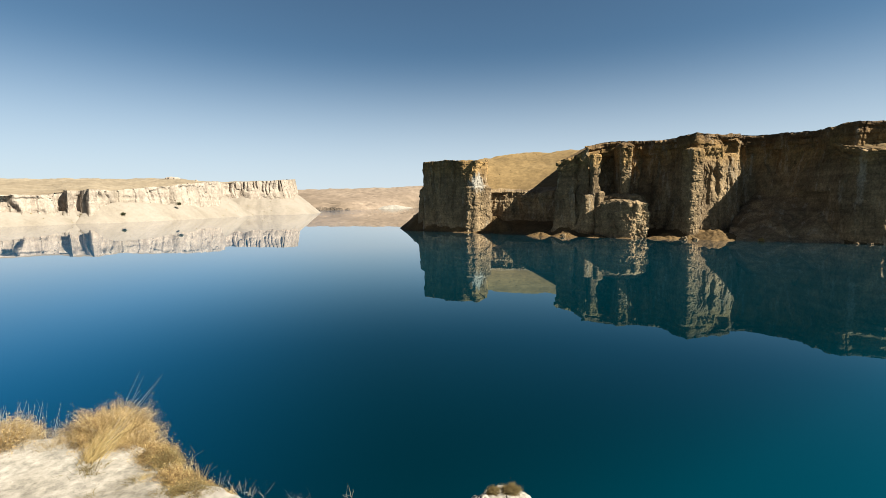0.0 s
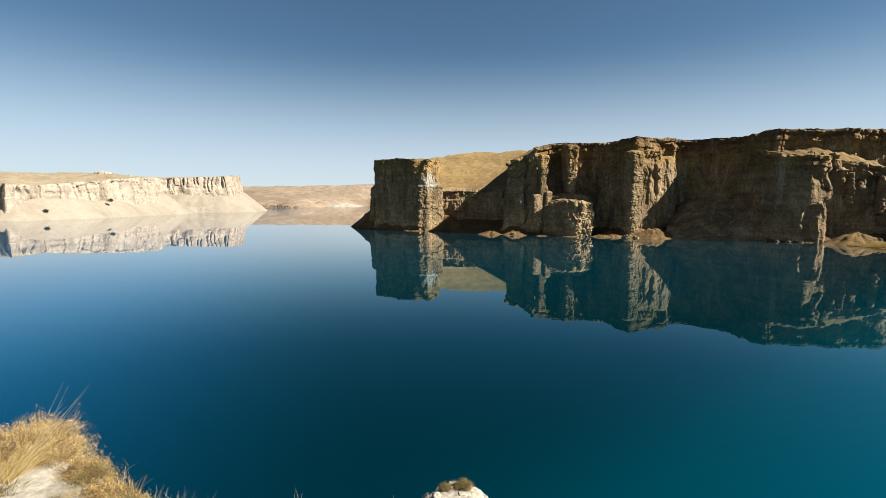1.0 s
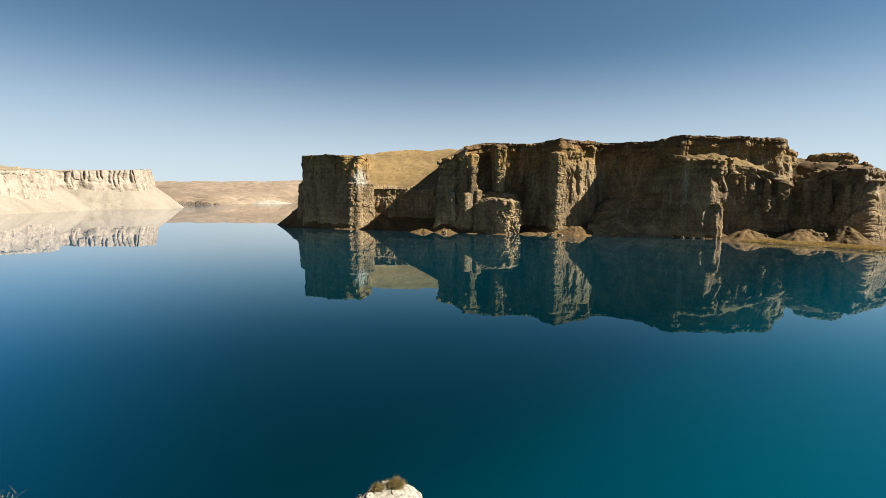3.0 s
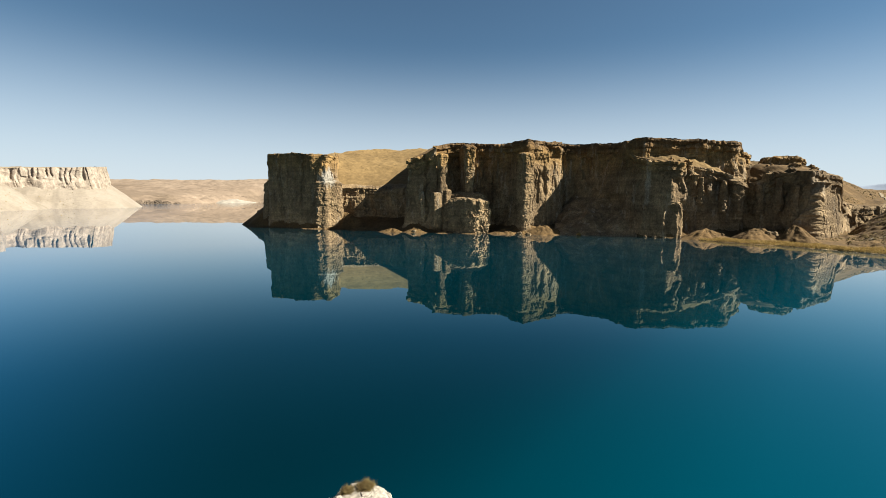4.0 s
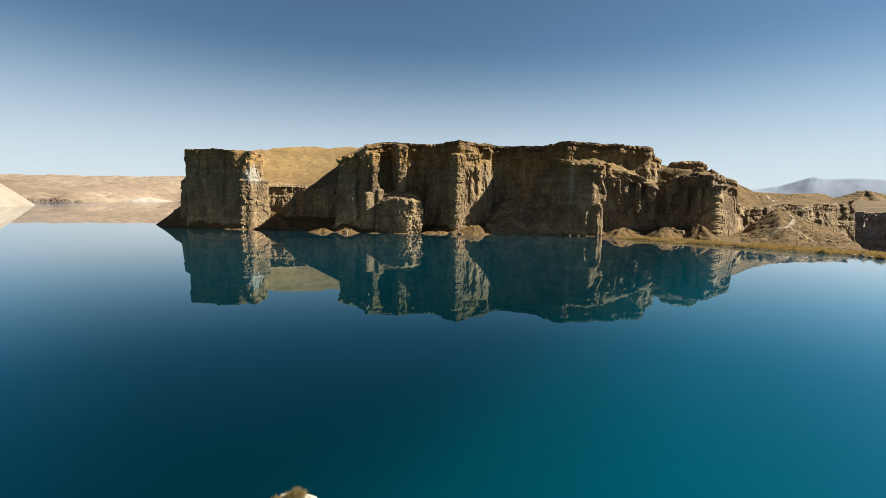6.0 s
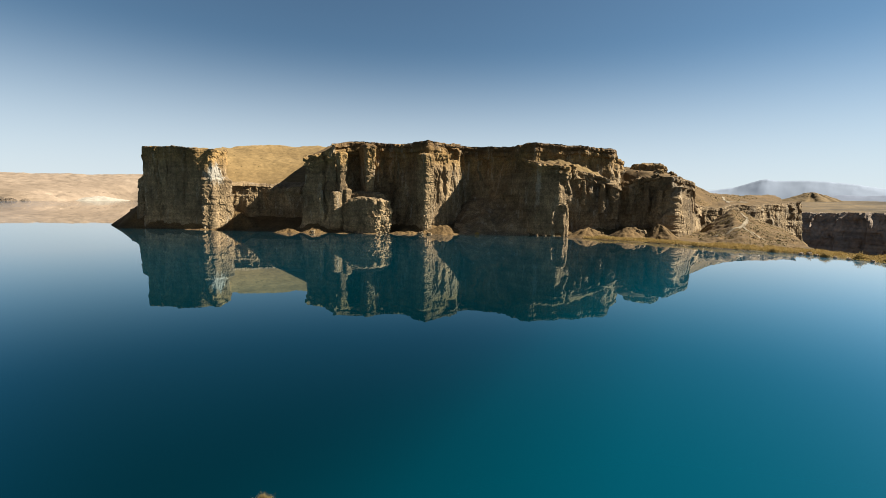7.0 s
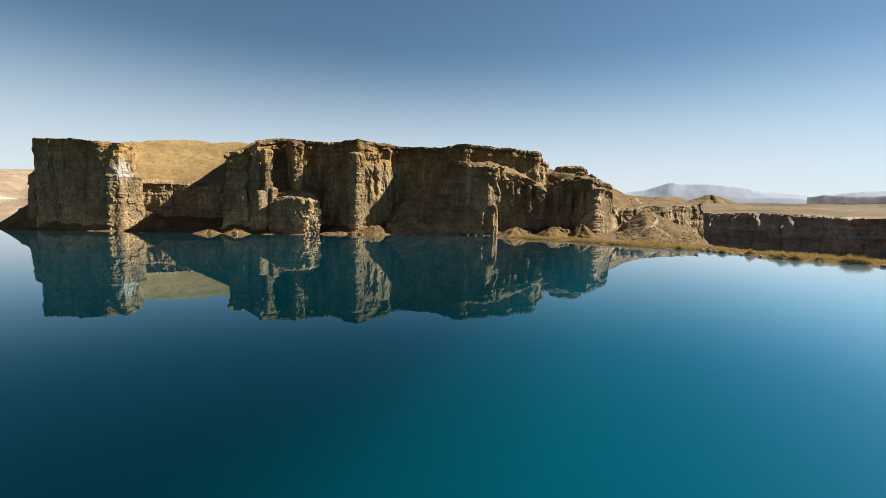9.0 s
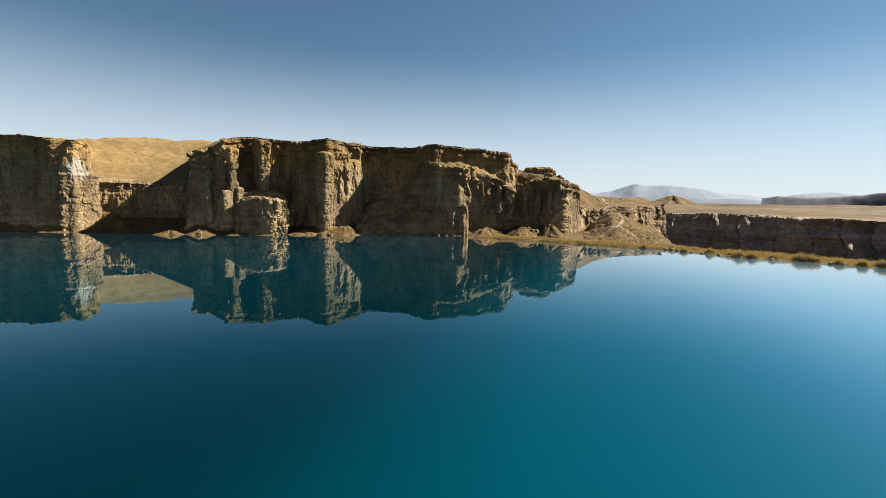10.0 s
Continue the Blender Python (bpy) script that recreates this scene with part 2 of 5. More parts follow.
tree.links.new(mirror_gain.outputs["Result"], sheen.inputs[1])
dulled = tree.nodes.new("ShaderNodeMath")
dulled.operation, dulled.inputs[1].default_value = "MINIMUM", 0.86
tree.links.new(sheen.outputs[0], dulled.inputs[0])
tree.links.new(dulled.outputs[0], surface.inputs[0])
# a light wind ruffles the water under the western and far shores
ruffle = ramp(tree, by_place(-0.89, 0.45, 262.0, 318.0), [(0.0, (0.014, 0.014, 0.014)), (1.0, (0.085, 0.085, 0.085))])
tree.links.new(ruffle, gloss.inputs["Roughness"])
tree.links.new(bsdf.outputs[0], surface.inputs[1])
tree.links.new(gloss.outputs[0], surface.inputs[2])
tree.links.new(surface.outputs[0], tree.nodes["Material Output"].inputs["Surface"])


# ---- mesh helpers ----
def mesh_of(name, verts, faces, material, soft=True):
    verts, faces = np.asarray(verts, np.float32).reshape(-1, 3), np.asarray(faces, np.int32)
    me = bpy.data.meshes.new(name)
    k = faces.shape[1]
    me.vertices.add(len(verts))
    me.vertices.foreach_set("co", verts.ravel())
    me.loops.add(faces.size)
    me.loops.foreach_set("vertex_index", faces.ravel())
    me.polygons.add(len(faces))
    me.polygons.foreach_set("loop_start", np.arange(0, faces.size, k, dtype=np.int32))
    me.polygons.foreach_set("use_smooth", np.full(len(faces), soft))
    me.update(calc_edges=True)
    me.validate()
    me.materials.append(material)
    return me


def grid_faces(rows, cols, closed=False):
    j, i = np.meshgrid(np.arange(rows - 1), np.arange(cols if closed else cols - 1), indexing="ij")
    a, b = j * cols + i, j * cols + (i + 1) % cols
    return np.stack([a, b, b + cols, a + cols], -1).reshape(-1, 4)


def sheet(name, grid, material, parent=None, closed=False, label="", soft=True):
    """One mesh object from a grid of places."""
    rows, cols = grid.shape[:2]
    ob = new(name, mesh_of(name, grid, grid_faces(rows, cols, closed), material, soft))
    if parent:
        ob.parent = parent
    return tagged(ob, label) if label else ob


def thing(name, label, category, at=(0, 0, 0), group="", kind=""):
    ob = new(name)
    ob.location = at
    return tagged(ob, label, category, group, kind)


def along(points, step):
    """Points along a plan line at even steps: each column of the corners carried along."""
    p = np.array(points, float)
    d = np.concatenate([[0], np.cumsum(np.hypot(*np.diff(p[:, :2], axis=0).T))])
    s = np.linspace(0, d[-1], max(4, int(d[-1] / step)))
    return s, np.stack([np.interp(s, d, c) for c in p.T], 1)


def eased(a, n):
    """Running mean over n samples, ends kept."""
    if n < 2:
        return a
    pad = np.concatenate([np.repeat(a[:1], n, 0), a, np.repeat(a[-1:], n, 0)])
    k = np.ones(n) / n
    return np.stack([np.convolve(c, k, "same") for c in pad.T], 1)[n:-n]


def cliff(name, plan, material, parent=None, step=0.3, rise=0.3, foot=-1.5, flute=0.5, bed=0.07, rough=0.5, lean=0.06, swell=0.8,
          round_off=3, seed=0, grain=1.0, backs=26, crack=0.4, panel=0.35, land=None, fan=None, saw=0.0, joint=1.0, slit=0.05,
          strata=(), forms=(), caves=0.0, worn=(), label=""):
    """A rock face along a plan line, which lies at half its height. Each corner: x, y, top, and the place on the plateau
    behind it: x, y, z, then the height and reach of the scree at its foot. strata: how far the beds under the brink stand
    out, by depth below it. forms: ribs and recesses: metres along the plan, half width at the foot and at the head, from and to
    which height, how far out. caves: depth of dark hollows under the brink. worn: stretches of the plan whose relief is
    less: from, to, share kept."""
    s, p = along(plan, step)
    p[:, :2] = eased(p[:, :2], max(1, int(round_off / step)))
    tx, ty = np.gradient(p[:, 0]), np.gradient(p[:, 1])
    n = np.stack([ty, -tx], 1)
    n = eased(n / np.linalg.norm(n, axis=1)[:, None], max(1, int(1.2 * grain / step)))
    g = grain
    top = p[:, 2] + 0.14 * g * fbm(s / (4.0 * g), 0, seed, 4, seed)
    rows = int((top.max() - foot) / rise)
    v = np.linspace(0, 1, rows)[:, None]
    z = foot + (top[None] - foot) * v
    x0, y0 = np.broadcast_to(p[:, 0], z.shape), np.broadcast_to(p[:, 1], z.shape)
    us = s[None] + 1.1 * g * fbm(s[None] / (9 * g), z / (7 * g), seed, 3, seed + 40)
    uw = us + 0.5 * g * fbm(us / (2.6 * g), z / (2.6 * g), 3, 3, seed + 50)
    zw = z + 0.7 * g * fbm(us / (3.1 * g), z / (2.4 * g), 5, 3, seed + 51)
    out = swell * g * fbm(us / (13 * g), z / (32 * g), 1, 3, seed + 41)
    out = out + flute * g * (0.5 * ridged(uw / (5.2 * g), z / (24 * g), 2, 2, seed + 42) + 0.14 * ridged(uw / (1.7 * g), z / (9 * g), 3, 2, seed + 43))
    out = out + panel * g * (np.tanh(6 * vnoise(uw / (3.8 * g), zw / (14 * g), 4, seed + 45)) * 0.6 + np.tanh(5 * vnoise(uw / (1.5 * g), zw / (5 * g), 4, seed + 46)) * 0.25)
    split = np.abs(vnoise(us / (5.5 * g), z / (60 * g), 5, seed + 44))
    out = out - crack * g * 1.5 * (1 - smooth(split, 0, slit)) * smooth(vnoise(us / (6 * g), z / (9 * g), 6, seed + 47), 0, 0.5)
    for wide, tall, deep, sd in ((3.6, 6.5, 0.34, 60), (1.7, 2.6, 0.2, 63), (0.8, 1.1, 0.09, 66)):
        column = np.floor(uw / (wide * g) + 0.4 * vnoise(zw / (4 * g), uw / (6 * g), 1, seed + sd)).astype(np.int64)
        course = np.floor(zw / (tall * g) + hashed(column, 0, 7, seed + sd) * 3).astype(np.int64)
        out = out + joint * g * deep * hashed(column, course, 3, seed + sd)
    if saw:
        beat = us / (6.5 * g) + 1.4 * vnoise(us / (22 * g), 0, 3, seed + 48)
        out = out + saw * g * (0.5 - np.mod(beat, 1.0)) * smooth(vnoise(us / (17 * g), z / (60 * g), 2, seed + 49), -0.05, 0.4)
    if caves:
        deep = smooth(vnoise(uw / (7 * g), zw / (30 * g), 2, seed + 70) + 0.35 * vnoise(uw / (2.2 * g), zw / (3 * g), 4, seed + 71), 0.18, 0.4)
        out = out - caves * g * deep * smooth(top[None] - zw, 0.4 * g, 1.6 * g) * (1 - smooth(top[None] - zw, 4.5 * g, 6.5 * g))
    zz = z + 1.6 * g * vnoise(s[None] / (20 * g), 0, 0, seed)
    layer = fbm(s[None] / (40 * g), zz / (1.5 * g), 6, 3, seed + 9)
    patch = smooth(fbm(s[None] / (14 * g), z / (9 * g), 7, 2, seed + 10), -0.1, 0.5)
    out = out + bed * g * (0.4 + 1.6 * patch) * np.tanh(3 * layer)
    blocky = vnoise(uw / (2.3 * g), zw / (2.0 * g), 8, seed + 11)
    out = out + rough * g * (0.5 * np.tanh(4 * blocky) * patch + 0.7 * fbm(us / (2.6 * g), z / (4.2 * g), 9, 5, seed + 7, 0.55))
    for start, end, share in worn:
        out = out * (1 - (1 - share) * smooth(us, start - 2, start + 2) * (1 - smooth(us, end - 2, end + 2)))
    for where_s, low, head, z0, z1, far in forms:
        half = low + (head - low) * np.clip((z - z0) / (z1 - z0), 0, 1)
        inside = smooth(half - np.abs(uw - where_s), -0.5 * g, 0.5 * g) * smooth(zw, z0 - 0.6 * g, z0 + 0.6 * g) * (1 - smooth(zw, z1 - 0.4 * g, z1 + 0.4 * g))
        out = out + far * inside
    if strata:
        depth, stand = np.array(strata).T
        below = top[None] - z + 0.5 * fbm(s[None] / 9, z / 20, 1, 3, seed + 20)
        out = out + np.interp(below, depth, stand, right=0.0) * (0.75 + 0.7 * fbm(uw / 4.5, zw / 3, 6, 4, seed + 21))
    out = out - lean * (z - 0.5 * (top[None] + foot))
    face = np.stack([x0 + n[:, 0] * out, y0 + n[:, 1] * out, z + 0.15 * g * fbm(us / g, z / g, 15, 2, seed + 4)], -1)
    w = np.linspace(0, 1, backs + 1)[1:] ** 2.2
    edge = face[-1]
    calm = eased(edge, max(1, int(9 * g / step)))
    behind = eased(p[:, 3:6], max(1, int(9 * g / step)))
    plateau = calm[None] * (1 - w[:, None, None]) + behind[None] * w[:, None, None]
    near = np.linalg.norm((behind - calm)[:, :2], axis=1)[None] * w[:, None]
    plateau += (edge - calm)[None] * (1 - smooth(near, 0, 5 * g))[..., None]
    plateau[..., 2] += smooth(near, 0, 6 * g) * 0.35 * g * fbm(plateau[..., 0] / (5 * g), plateau[..., 1] / (5 * g), 0, 4, seed + 6)
    if fan:
        q = eased(p, max(1, int(7 * g / step)))
        qn = np.stack([np.gradient(q[:, 1]), -np.gradient(q[:, 0])], 1)
        qn = eased(qn / np.linalg.norm(qn, axis=1)[:, None], max(1, int(8 * g / step)))
        h = np.maximum(q[:, 6] * (1 + 0.3 * fbm(s / (22 * g), 3, seed, 2, seed + 1, 0.3)), 0.3)
        v = np.linspace(0, 1, max(10, int(h.max() / (1.5 * rise))))[:, None]
        fz = h[None] * 1.12 * (1 - v) + foot * v
        fo = q[:, 7][None] * (1 - fz / h[None]) * (1 + 0.15 * fbm(s / (14 * g), 8, seed, 2, seed + 3))[None] + 0.25 * lean * (top - foot)[None]
        fo = fo + 0.2 * g * fbm(s[None] / (2.2 * g), fz / (4 * g), 14, 4, seed + 2) + 0.04 * q[:, 7][None] * fbm(s[None] / (5 * g), fz / (30 * g), 2, 2, seed + 9)
        apron = sheet("scree", np.stack([q[:, 0] + qn[:, 0] * fo, q[:, 1] + qn[:, 1] * fo, fz], -1)[::-1], fan)
    if land is None:
        rock = sheet(name, np.concatenate([face, plateau]), material, parent, label=label, soft=False)
        if fan:
            apron.parent = rock
        return rock
    rock = sheet(name, np.concatenate([face, plateau[:4]]), material, parent, label=label, soft=False)
    field = sheet("plateau", plateau[3:], land)
    field.parent = rock
    if fan:
        apron.parent = rock
    return rock


def crag(name, x, y, z0, z1, rx, ry, turn, material, parent=None, taper=0.15, square=3.0, rough=0.3, seed=0, size=0.3, waist=0.0, label=""):
    """A standing block or pillar of rock: a rounded square in plan, broken into beds and angular blocks, with a worn top."""
    count = max(20, int(2 * math.pi * max(rx, ry) / size))
    rows = max(8, int((z1 - z0) / size))
    a = np.linspace(0, 2 * math.pi, count, endpoint=False)[None]
    v = np.linspace(0, 1, rows)[:, None]
    r = (np.abs(np.cos(a)) ** square + np.abs(np.sin(a)) ** square) ** (-1 / square)
    unit = min(1.0, min(rx, ry) / 1.5, 5 * size)
    shrink = 1 - taper * v - waist * np.exp(-((v - 0.45) / 0.16) ** 2)
    edge = min(0.3, 0.8 * unit * min(1.5, max(rx, ry) / 2) / (z1 - z0))
    shrink = shrink * np.sqrt(np.clip(1 - (np.clip(v - 1 + edge, 0, 1) / edge) ** 2 * 0.7, 0, 1))
    px, py, pz = rx * r * np.cos(a) * shrink, ry * r * np.sin(a) * shrink, z0 + (z1 - z0) * v + 0 * a
    c, sn = math.cos(radians(turn)), math.sin(radians(turn))
    wx, wy = px * c - py * sn, px * sn + py * c
    ux, uy, uz = (wx + x) / unit, (wy + y) / unit, pz / unit
    bend = [0.8 * fbm(ux / 2.5, uy / 2.5, uz / 2.5 + 9 * k, 3, seed + 20 + k) for k in range(3)]
    d = 0.0
    for wide, tall, deep, sd in ((2.4, 2.9, 0.42, 1), (1.1, 1.3, 0.26, 2), (0.55, 0.6, 0.12, 3)):
        cell = hashed(np.floor((ux + bend[0]) / wide), np.floor((uy + bend[1]) / wide), np.floor((uz + 0.7 * bend[2]) / tall), seed + sd)
        d = d + deep * cell
    d = d + 0.16 * np.tanh(3 * fbm(ux / 18, uy / 18, (uz + 0.5 * bend[2]) / 1.0, 3, seed + 5)) + 0.3 * fbm(ux / 1.8, uy / 1.8, uz / 3.0, 5, seed + 3, 0.55) + 0.16 * ridged(ux / 2.2, uy / 2.2, uz / 8, 2, seed)
    k = 1 + rough * d / max(0.3, math.sqrt(rx * ry))
    wx, wy = wx * k + x, wy * k + y
    pz = pz + 0.3 * rough * fbm(wx / (1.5 * unit), wy / (1.5 * unit), 0, 4, seed + 8)
    body = np.stack([wx, wy, pz], -1)
    crown = body[-1].mean(0)
    lid = [body[-1] * (1 - w) + (crown + np.array([0, 0, 0.12 * rough])) * w for w in (0.2, 0.4, 0.6, 0.8, 0.98)]
    for ring in lid:
        ring[:, 2] += 0.25 * rough * fbm(ring[:, 0] / (0.8 * unit), ring[:, 1] / (0.8 * unit), 0, 4, seed + 9)
    return sheet(name, np.concatenate([body, np.array(lid)]), material, parent, True, label, size < 0.1)


def mound(name, x, y, z0, height, radius, material, parent=None, power=1.0, stretch=1.0, turn=0.0, seed=0, rings=44, label=""):
    """A fan of scree or a low hill: a rough cone with gullies."""
    count = 120
    a = np.linspace(0, 2 * math.pi, count, endpoint=False)[None]
    v = np.linspace(0, 1, rings)[:, None]
    wob = 1 + 0.16 * fbm(np.cos(a) * 2 + seed, np.sin(a) * 2, 0, 3, seed)
    px, py = radius * v * wob * np.cos(a) * stretch, radius * v * wob * np.sin(a)
    c, sn = math.cos(radians(turn)), math.sin(radians(turn))
    wx, wy = x + px * c - py * sn, y + px * sn + py * c
    prof = (1 - v) ** power * (1 - 0.12 * np.exp(-(v / 0.1) ** 2))
    gully = 0.04 * height * fbm(wx / (0.5 * radius), wy / (0.5 * radius), 1, 3, seed + 2) * np.sin(np.pi * v)
    wz = z0 + height * prof + gully + 0.07 * height * fbm(wx / (0.2 * radius), wy / (0.2 * radius), 0, 5, seed + 5, 0.6) * (1 - 0.7 * v)
    return sheet(name, np.stack([wx, wy, wz], -1)[::-1], material, parent, True, label)


def ruled(name, low, high, material, parent=None, step=1.0, rows=30, amp=0.3, size=3.0, power=1.0, seed=0, crags=0.0, label=""):
    """Ground spanned between two plan lines of x, y, z."""
    count = max(12, int(max(along(low, 1)[0][-1], along(high, 1)[0][-1]) / step))

    def sampled(line):
        q = np.array(line, float)
        d = np.concatenate([[0], np.cumsum(np.hypot(*np.diff(q[:, :2], axis=0).T))])
        return eased(np.stack([np.interp(np.linspace(0, d[-1], count), d, c) for c in q.T], 1), max(1, count // 25))
    a, b = sampled(low), sampled(high)
    v = np.linspace(0, 1, rows)[:, None, None]
    g = a[None] * (1 - v) + b[None] * v
    g[..., 2] = (a[None, :, 2] * (1 - v[..., 0] ** power) + b[None, :, 2] * v[..., 0] ** power)
    g[..., 2] += amp * (0.12 + np.minimum(1, 4 * v[..., 0])) * fbm(g[..., 0] / size, g[..., 1] / size, 0, 5, seed)
    if crags:
        g[..., 2] += crags * np.minimum(1, 3 * v[..., 0]) * np.tanh(3 * ridged(g[..., 0] / (3 * size), g[..., 1] / (3 * size), 0, 4, seed + 5))
    return sheet(name, g, material, parent, label=label)


# ---- ground and water ----
def ground_sheet():
    r = np.concatenate([[0], np.geomspace(30, 4900, 60)])[:, None]
    a = np.linspace(0, 2 * math.pi, 160, endpoint=False)[None]
    x, y = r * np.sin(a), r * np.cos(a)
    z = -26 + 46 * smooth(r, 1500, 3200) + 0 * a + 6 * smooth(r, 900, 2000) * fbm(x / 600, y / 600, 0, 4, 11)
    return tagged(sheet("ground", np.stack([x, y, z], -1), PLAIN, closed=True), "dry brown steppe ground reaching the horizon", "ground", kind="structure")


ground_sheet()
lake = [(141, -90), (141, 44), (150, 62), (175, 100), (150, 200), (90, 330), (60, 1300), (-700, 1300), (-700, -90)]
me = bpy.data.meshes.new("water")
me.from_pydata([(x, y, 0) for x, y in lake], [], [tuple(range(len(lake)))])
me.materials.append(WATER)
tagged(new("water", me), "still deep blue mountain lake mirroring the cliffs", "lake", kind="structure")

# ---- the headland ----
headland = thing("headland_cliff", "tan limestone headland with sheer shaded cliffs above the lake", "cliff", (80, 150, 0))


def under(ob, parent):
    ob.parent = parent
    ob.matrix_parent_inverse = Matrix.Translation(-parent.location)
    return ob


def brow(line, back):
    """Joins a cliff's plan line (x, y, top) with the land behind it, given at some of its corners:
    corner, plateau x, y, z, and where there is scree its height and reach."""
    k = np.array(back, float)
    return [(*p, *(float(np.interp(i, k[:, 0], c)) for c in k.T[1:])) for i, p in enumerate(line)]


BLOCK_LINE = [(6, 250, 26), (-8, 222, 22), (-9.4, 203, 16.5), (-9.6, 198.5, 17), (-7.6, 196.8, 18), (-7.4, 194, 28.2), (1, 187, 28.6), (8.2, 179.6, 27.6), (12.8, 177.8, 27.4),
              (15.8, 180.6, 27.3), (17.2, 184.8, 27.4), (18.4, 192, 28.5), (21, 215, 31)]
BLOCK_BACK = [(0, 8, 215, 29, 3, 3), (1, 8, 205, 29, 9, 12), (4, 6, 195, 28.5, 3, 2), (8, 12, 194, 29, 2, 1.5), (11, 18, 200, 30, 5, 4), (12, 20, 215, 31, 5, 4)]
BLOCK = brow(BLOCK_LINE, BLOCK_BACK)
BAY = [(15, 189, 15.8, 20, 226, 33, 5.5, 9), (22, 187, 15.6, 26, 232, 34, 5.5, 11), (29, 185, 15.4, 40, 238, 36, 4.5, 13), (37, 180, 15.2, 54, 240, 37, 4.5, 15),
       (44, 172, 16, 66, 240, 38, 5, 12), (50, 166, 20, 75, 238, 38, 3, 4)]
COL_LINE = [(50, 185, 26), (42, 166, 24.5), (39, 160, 25.6), (43, 158, 26.5), (49.2, 154.9, 29.6), (50.4, 158.8, 30.5), (56, 160, 31.8), (61, 158.5, 31.9), (64, 156.5, 31.9),
            (69, 156.5, 31.7), (74, 152, 31.8)]
PROW_LINE = [(75.2, 143.4, 31.8), (77.2, 141.8, 31.9), (86, 144.3, 32), (95.4, 147.8, 32.6), (96.6, 150.5, 32.7), (101.5, 150.6, 32.5), (106.2, 145, 32.2), (108.6, 138, 31.8), (109.6, 131, 28),
             (109, 126, 26)]
WING_LINE = [(109.8, 122.8, 25), (114.8, 116, 24.4), (119.6, 116.7, 24), (121.4, 118.6, 23.6), (126.5, 117.6, 22.8), (129.5, 115.8, 22.2), (133.5, 114.6, 21.2), (136, 112.8, 20), (139.5, 112.8, 18.5),
             (143, 113.5, 17.5), (145.6, 106, 20.5), (148.6, 97.4, 21), (154, 97.7, 20.8), (160, 98.2, 20.2), (164.6, 98.8, 19.4), (167.2, 99.6, 12.2), (173, 101.4, 11.4), (178.5, 103.4, 10.4), (181, 108, 9)]
MAIN_BACK = [(0, 80, 235, 38, 2, 2), (1, 70, 232, 38, 3, 4), (5, 76, 220, 38, 2, 3), (6, 80, 218, 33, 2, 4), (10, 92, 212, 33, 2, 3), (13, 105, 205, 33, 4, 6),
             (14, 112, 200, 33, 2, 3), (18, 126, 190, 33, 2, 3), (19, 124, 150, 33, 2, 3), (20, 114, 140, 29, 2, 2), (22, 120, 131, 27, 1, 0.5),
             (26, 132, 124, 24, 3, 4), (29, 144, 119, 19, 3, 4), (31, 152, 118, 25, 3, 4), (34, 164, 114, 25.5, 2, 1.5), (38, 184, 110, 12, 1.5, 1),
             (39, 186, 112, 11, 1, 1)]
MAIN = brow(COL_LINE + PROW_LINE + WING_LINE, MAIN_BACK)
TIER_LINE = [(107.2, 141, 31.7), (108.2, 133, 31.7), (109.4, 128.6, 32.3), (112, 127, 32.7), (117, 125.4, 32.5), (121.5, 122.6, 32.3), (126, 121.6, 32.1), (130.6, 118.8, 31.9), (136, 117.6, 31.7),
             (140, 115.4, 31.5), (143.8, 116.4, 31.4), (145.2, 116.8, 28.4), (152.5, 118.9, 27.8), (157, 140, 27.5)]
TIER_BACK = [(0, 126, 195, 32), (3, 126, 186, 32), (8, 146, 172, 32), (11, 156, 150, 32), (12, 158, 145, 30), (13, 162, 150, 30)]
TIER = brow(TIER_LINE, TIER_BACK)
EAST = [(166, 112, 20, 180, 150, 24), (173, 106, 13, 190, 150, 22), (181, 103.5, 10.8, 205, 150, 19), (190, 101.5, 10.5, 220, 150, 18.5), (200, 102.5, 12.3, 235, 150, 18), (212, 100.5, 11.4, 250, 150, 18), (225, 101, 12.3, 265, 150, 18), (240, 101.5, 12.8, 285, 150, 18),
        (250, 101.5, 13.2, 290, 150, 18), (256, 101, 13.9, 280, 145, 16), (259, 106, 13.6, 270, 140, 15), (262, 125, 13, 275, 140, 14)]
CAP_BEDS = [(0, 0.15), (0.3, 0.6), (1.2, 0.55), (1.35, -0.05), (1.9, -0.15), (2.05, 0.4), (3.1, 0.35), (3.4, -0.45), (6.0, -0.6), (8.0, -0.15), (10.0, 0.0)]
TIP_BEDS = [(0, 0.0), (0.25, 0.3), (1.0, 0.28), (1.15, 0.0), (1.9, 0.2), (2.6, 0.15), (2.8, -0.15), (5.0, 0.0)]
STEPPED_BEDS = [(0, -1.3), (0.35, -1.2), (0.45, -0.8), (0.85, -0.75), (0.95, -0.35), (1.5, -0.3), (1.6, 0.1), (2.2, 0.15), (2.5, -0.05), (4.5, -0.1), (6.0, 0.0)]
TIP_FORMS = [(91.6, 1.5, 1.2, 21.5, 27, -1.1), (65, 0.25, 0.4, 4, 27, -0.7), (76, 0.2, 0.35, 8, 27, -0.6)]
COL_FORMS = [(34.2, 0.35, 0.6, 3, 29, -1.3), (38.4, 0.4, 0.4, 12, 27, -0.9), (49.5, 2.6, 2.6, 14, 27.5, -0.8), (60.5, 0.4, 0.6, 14, 28, -0.6), (66, 0.3, 0.5, 3, 28, -0.7)]
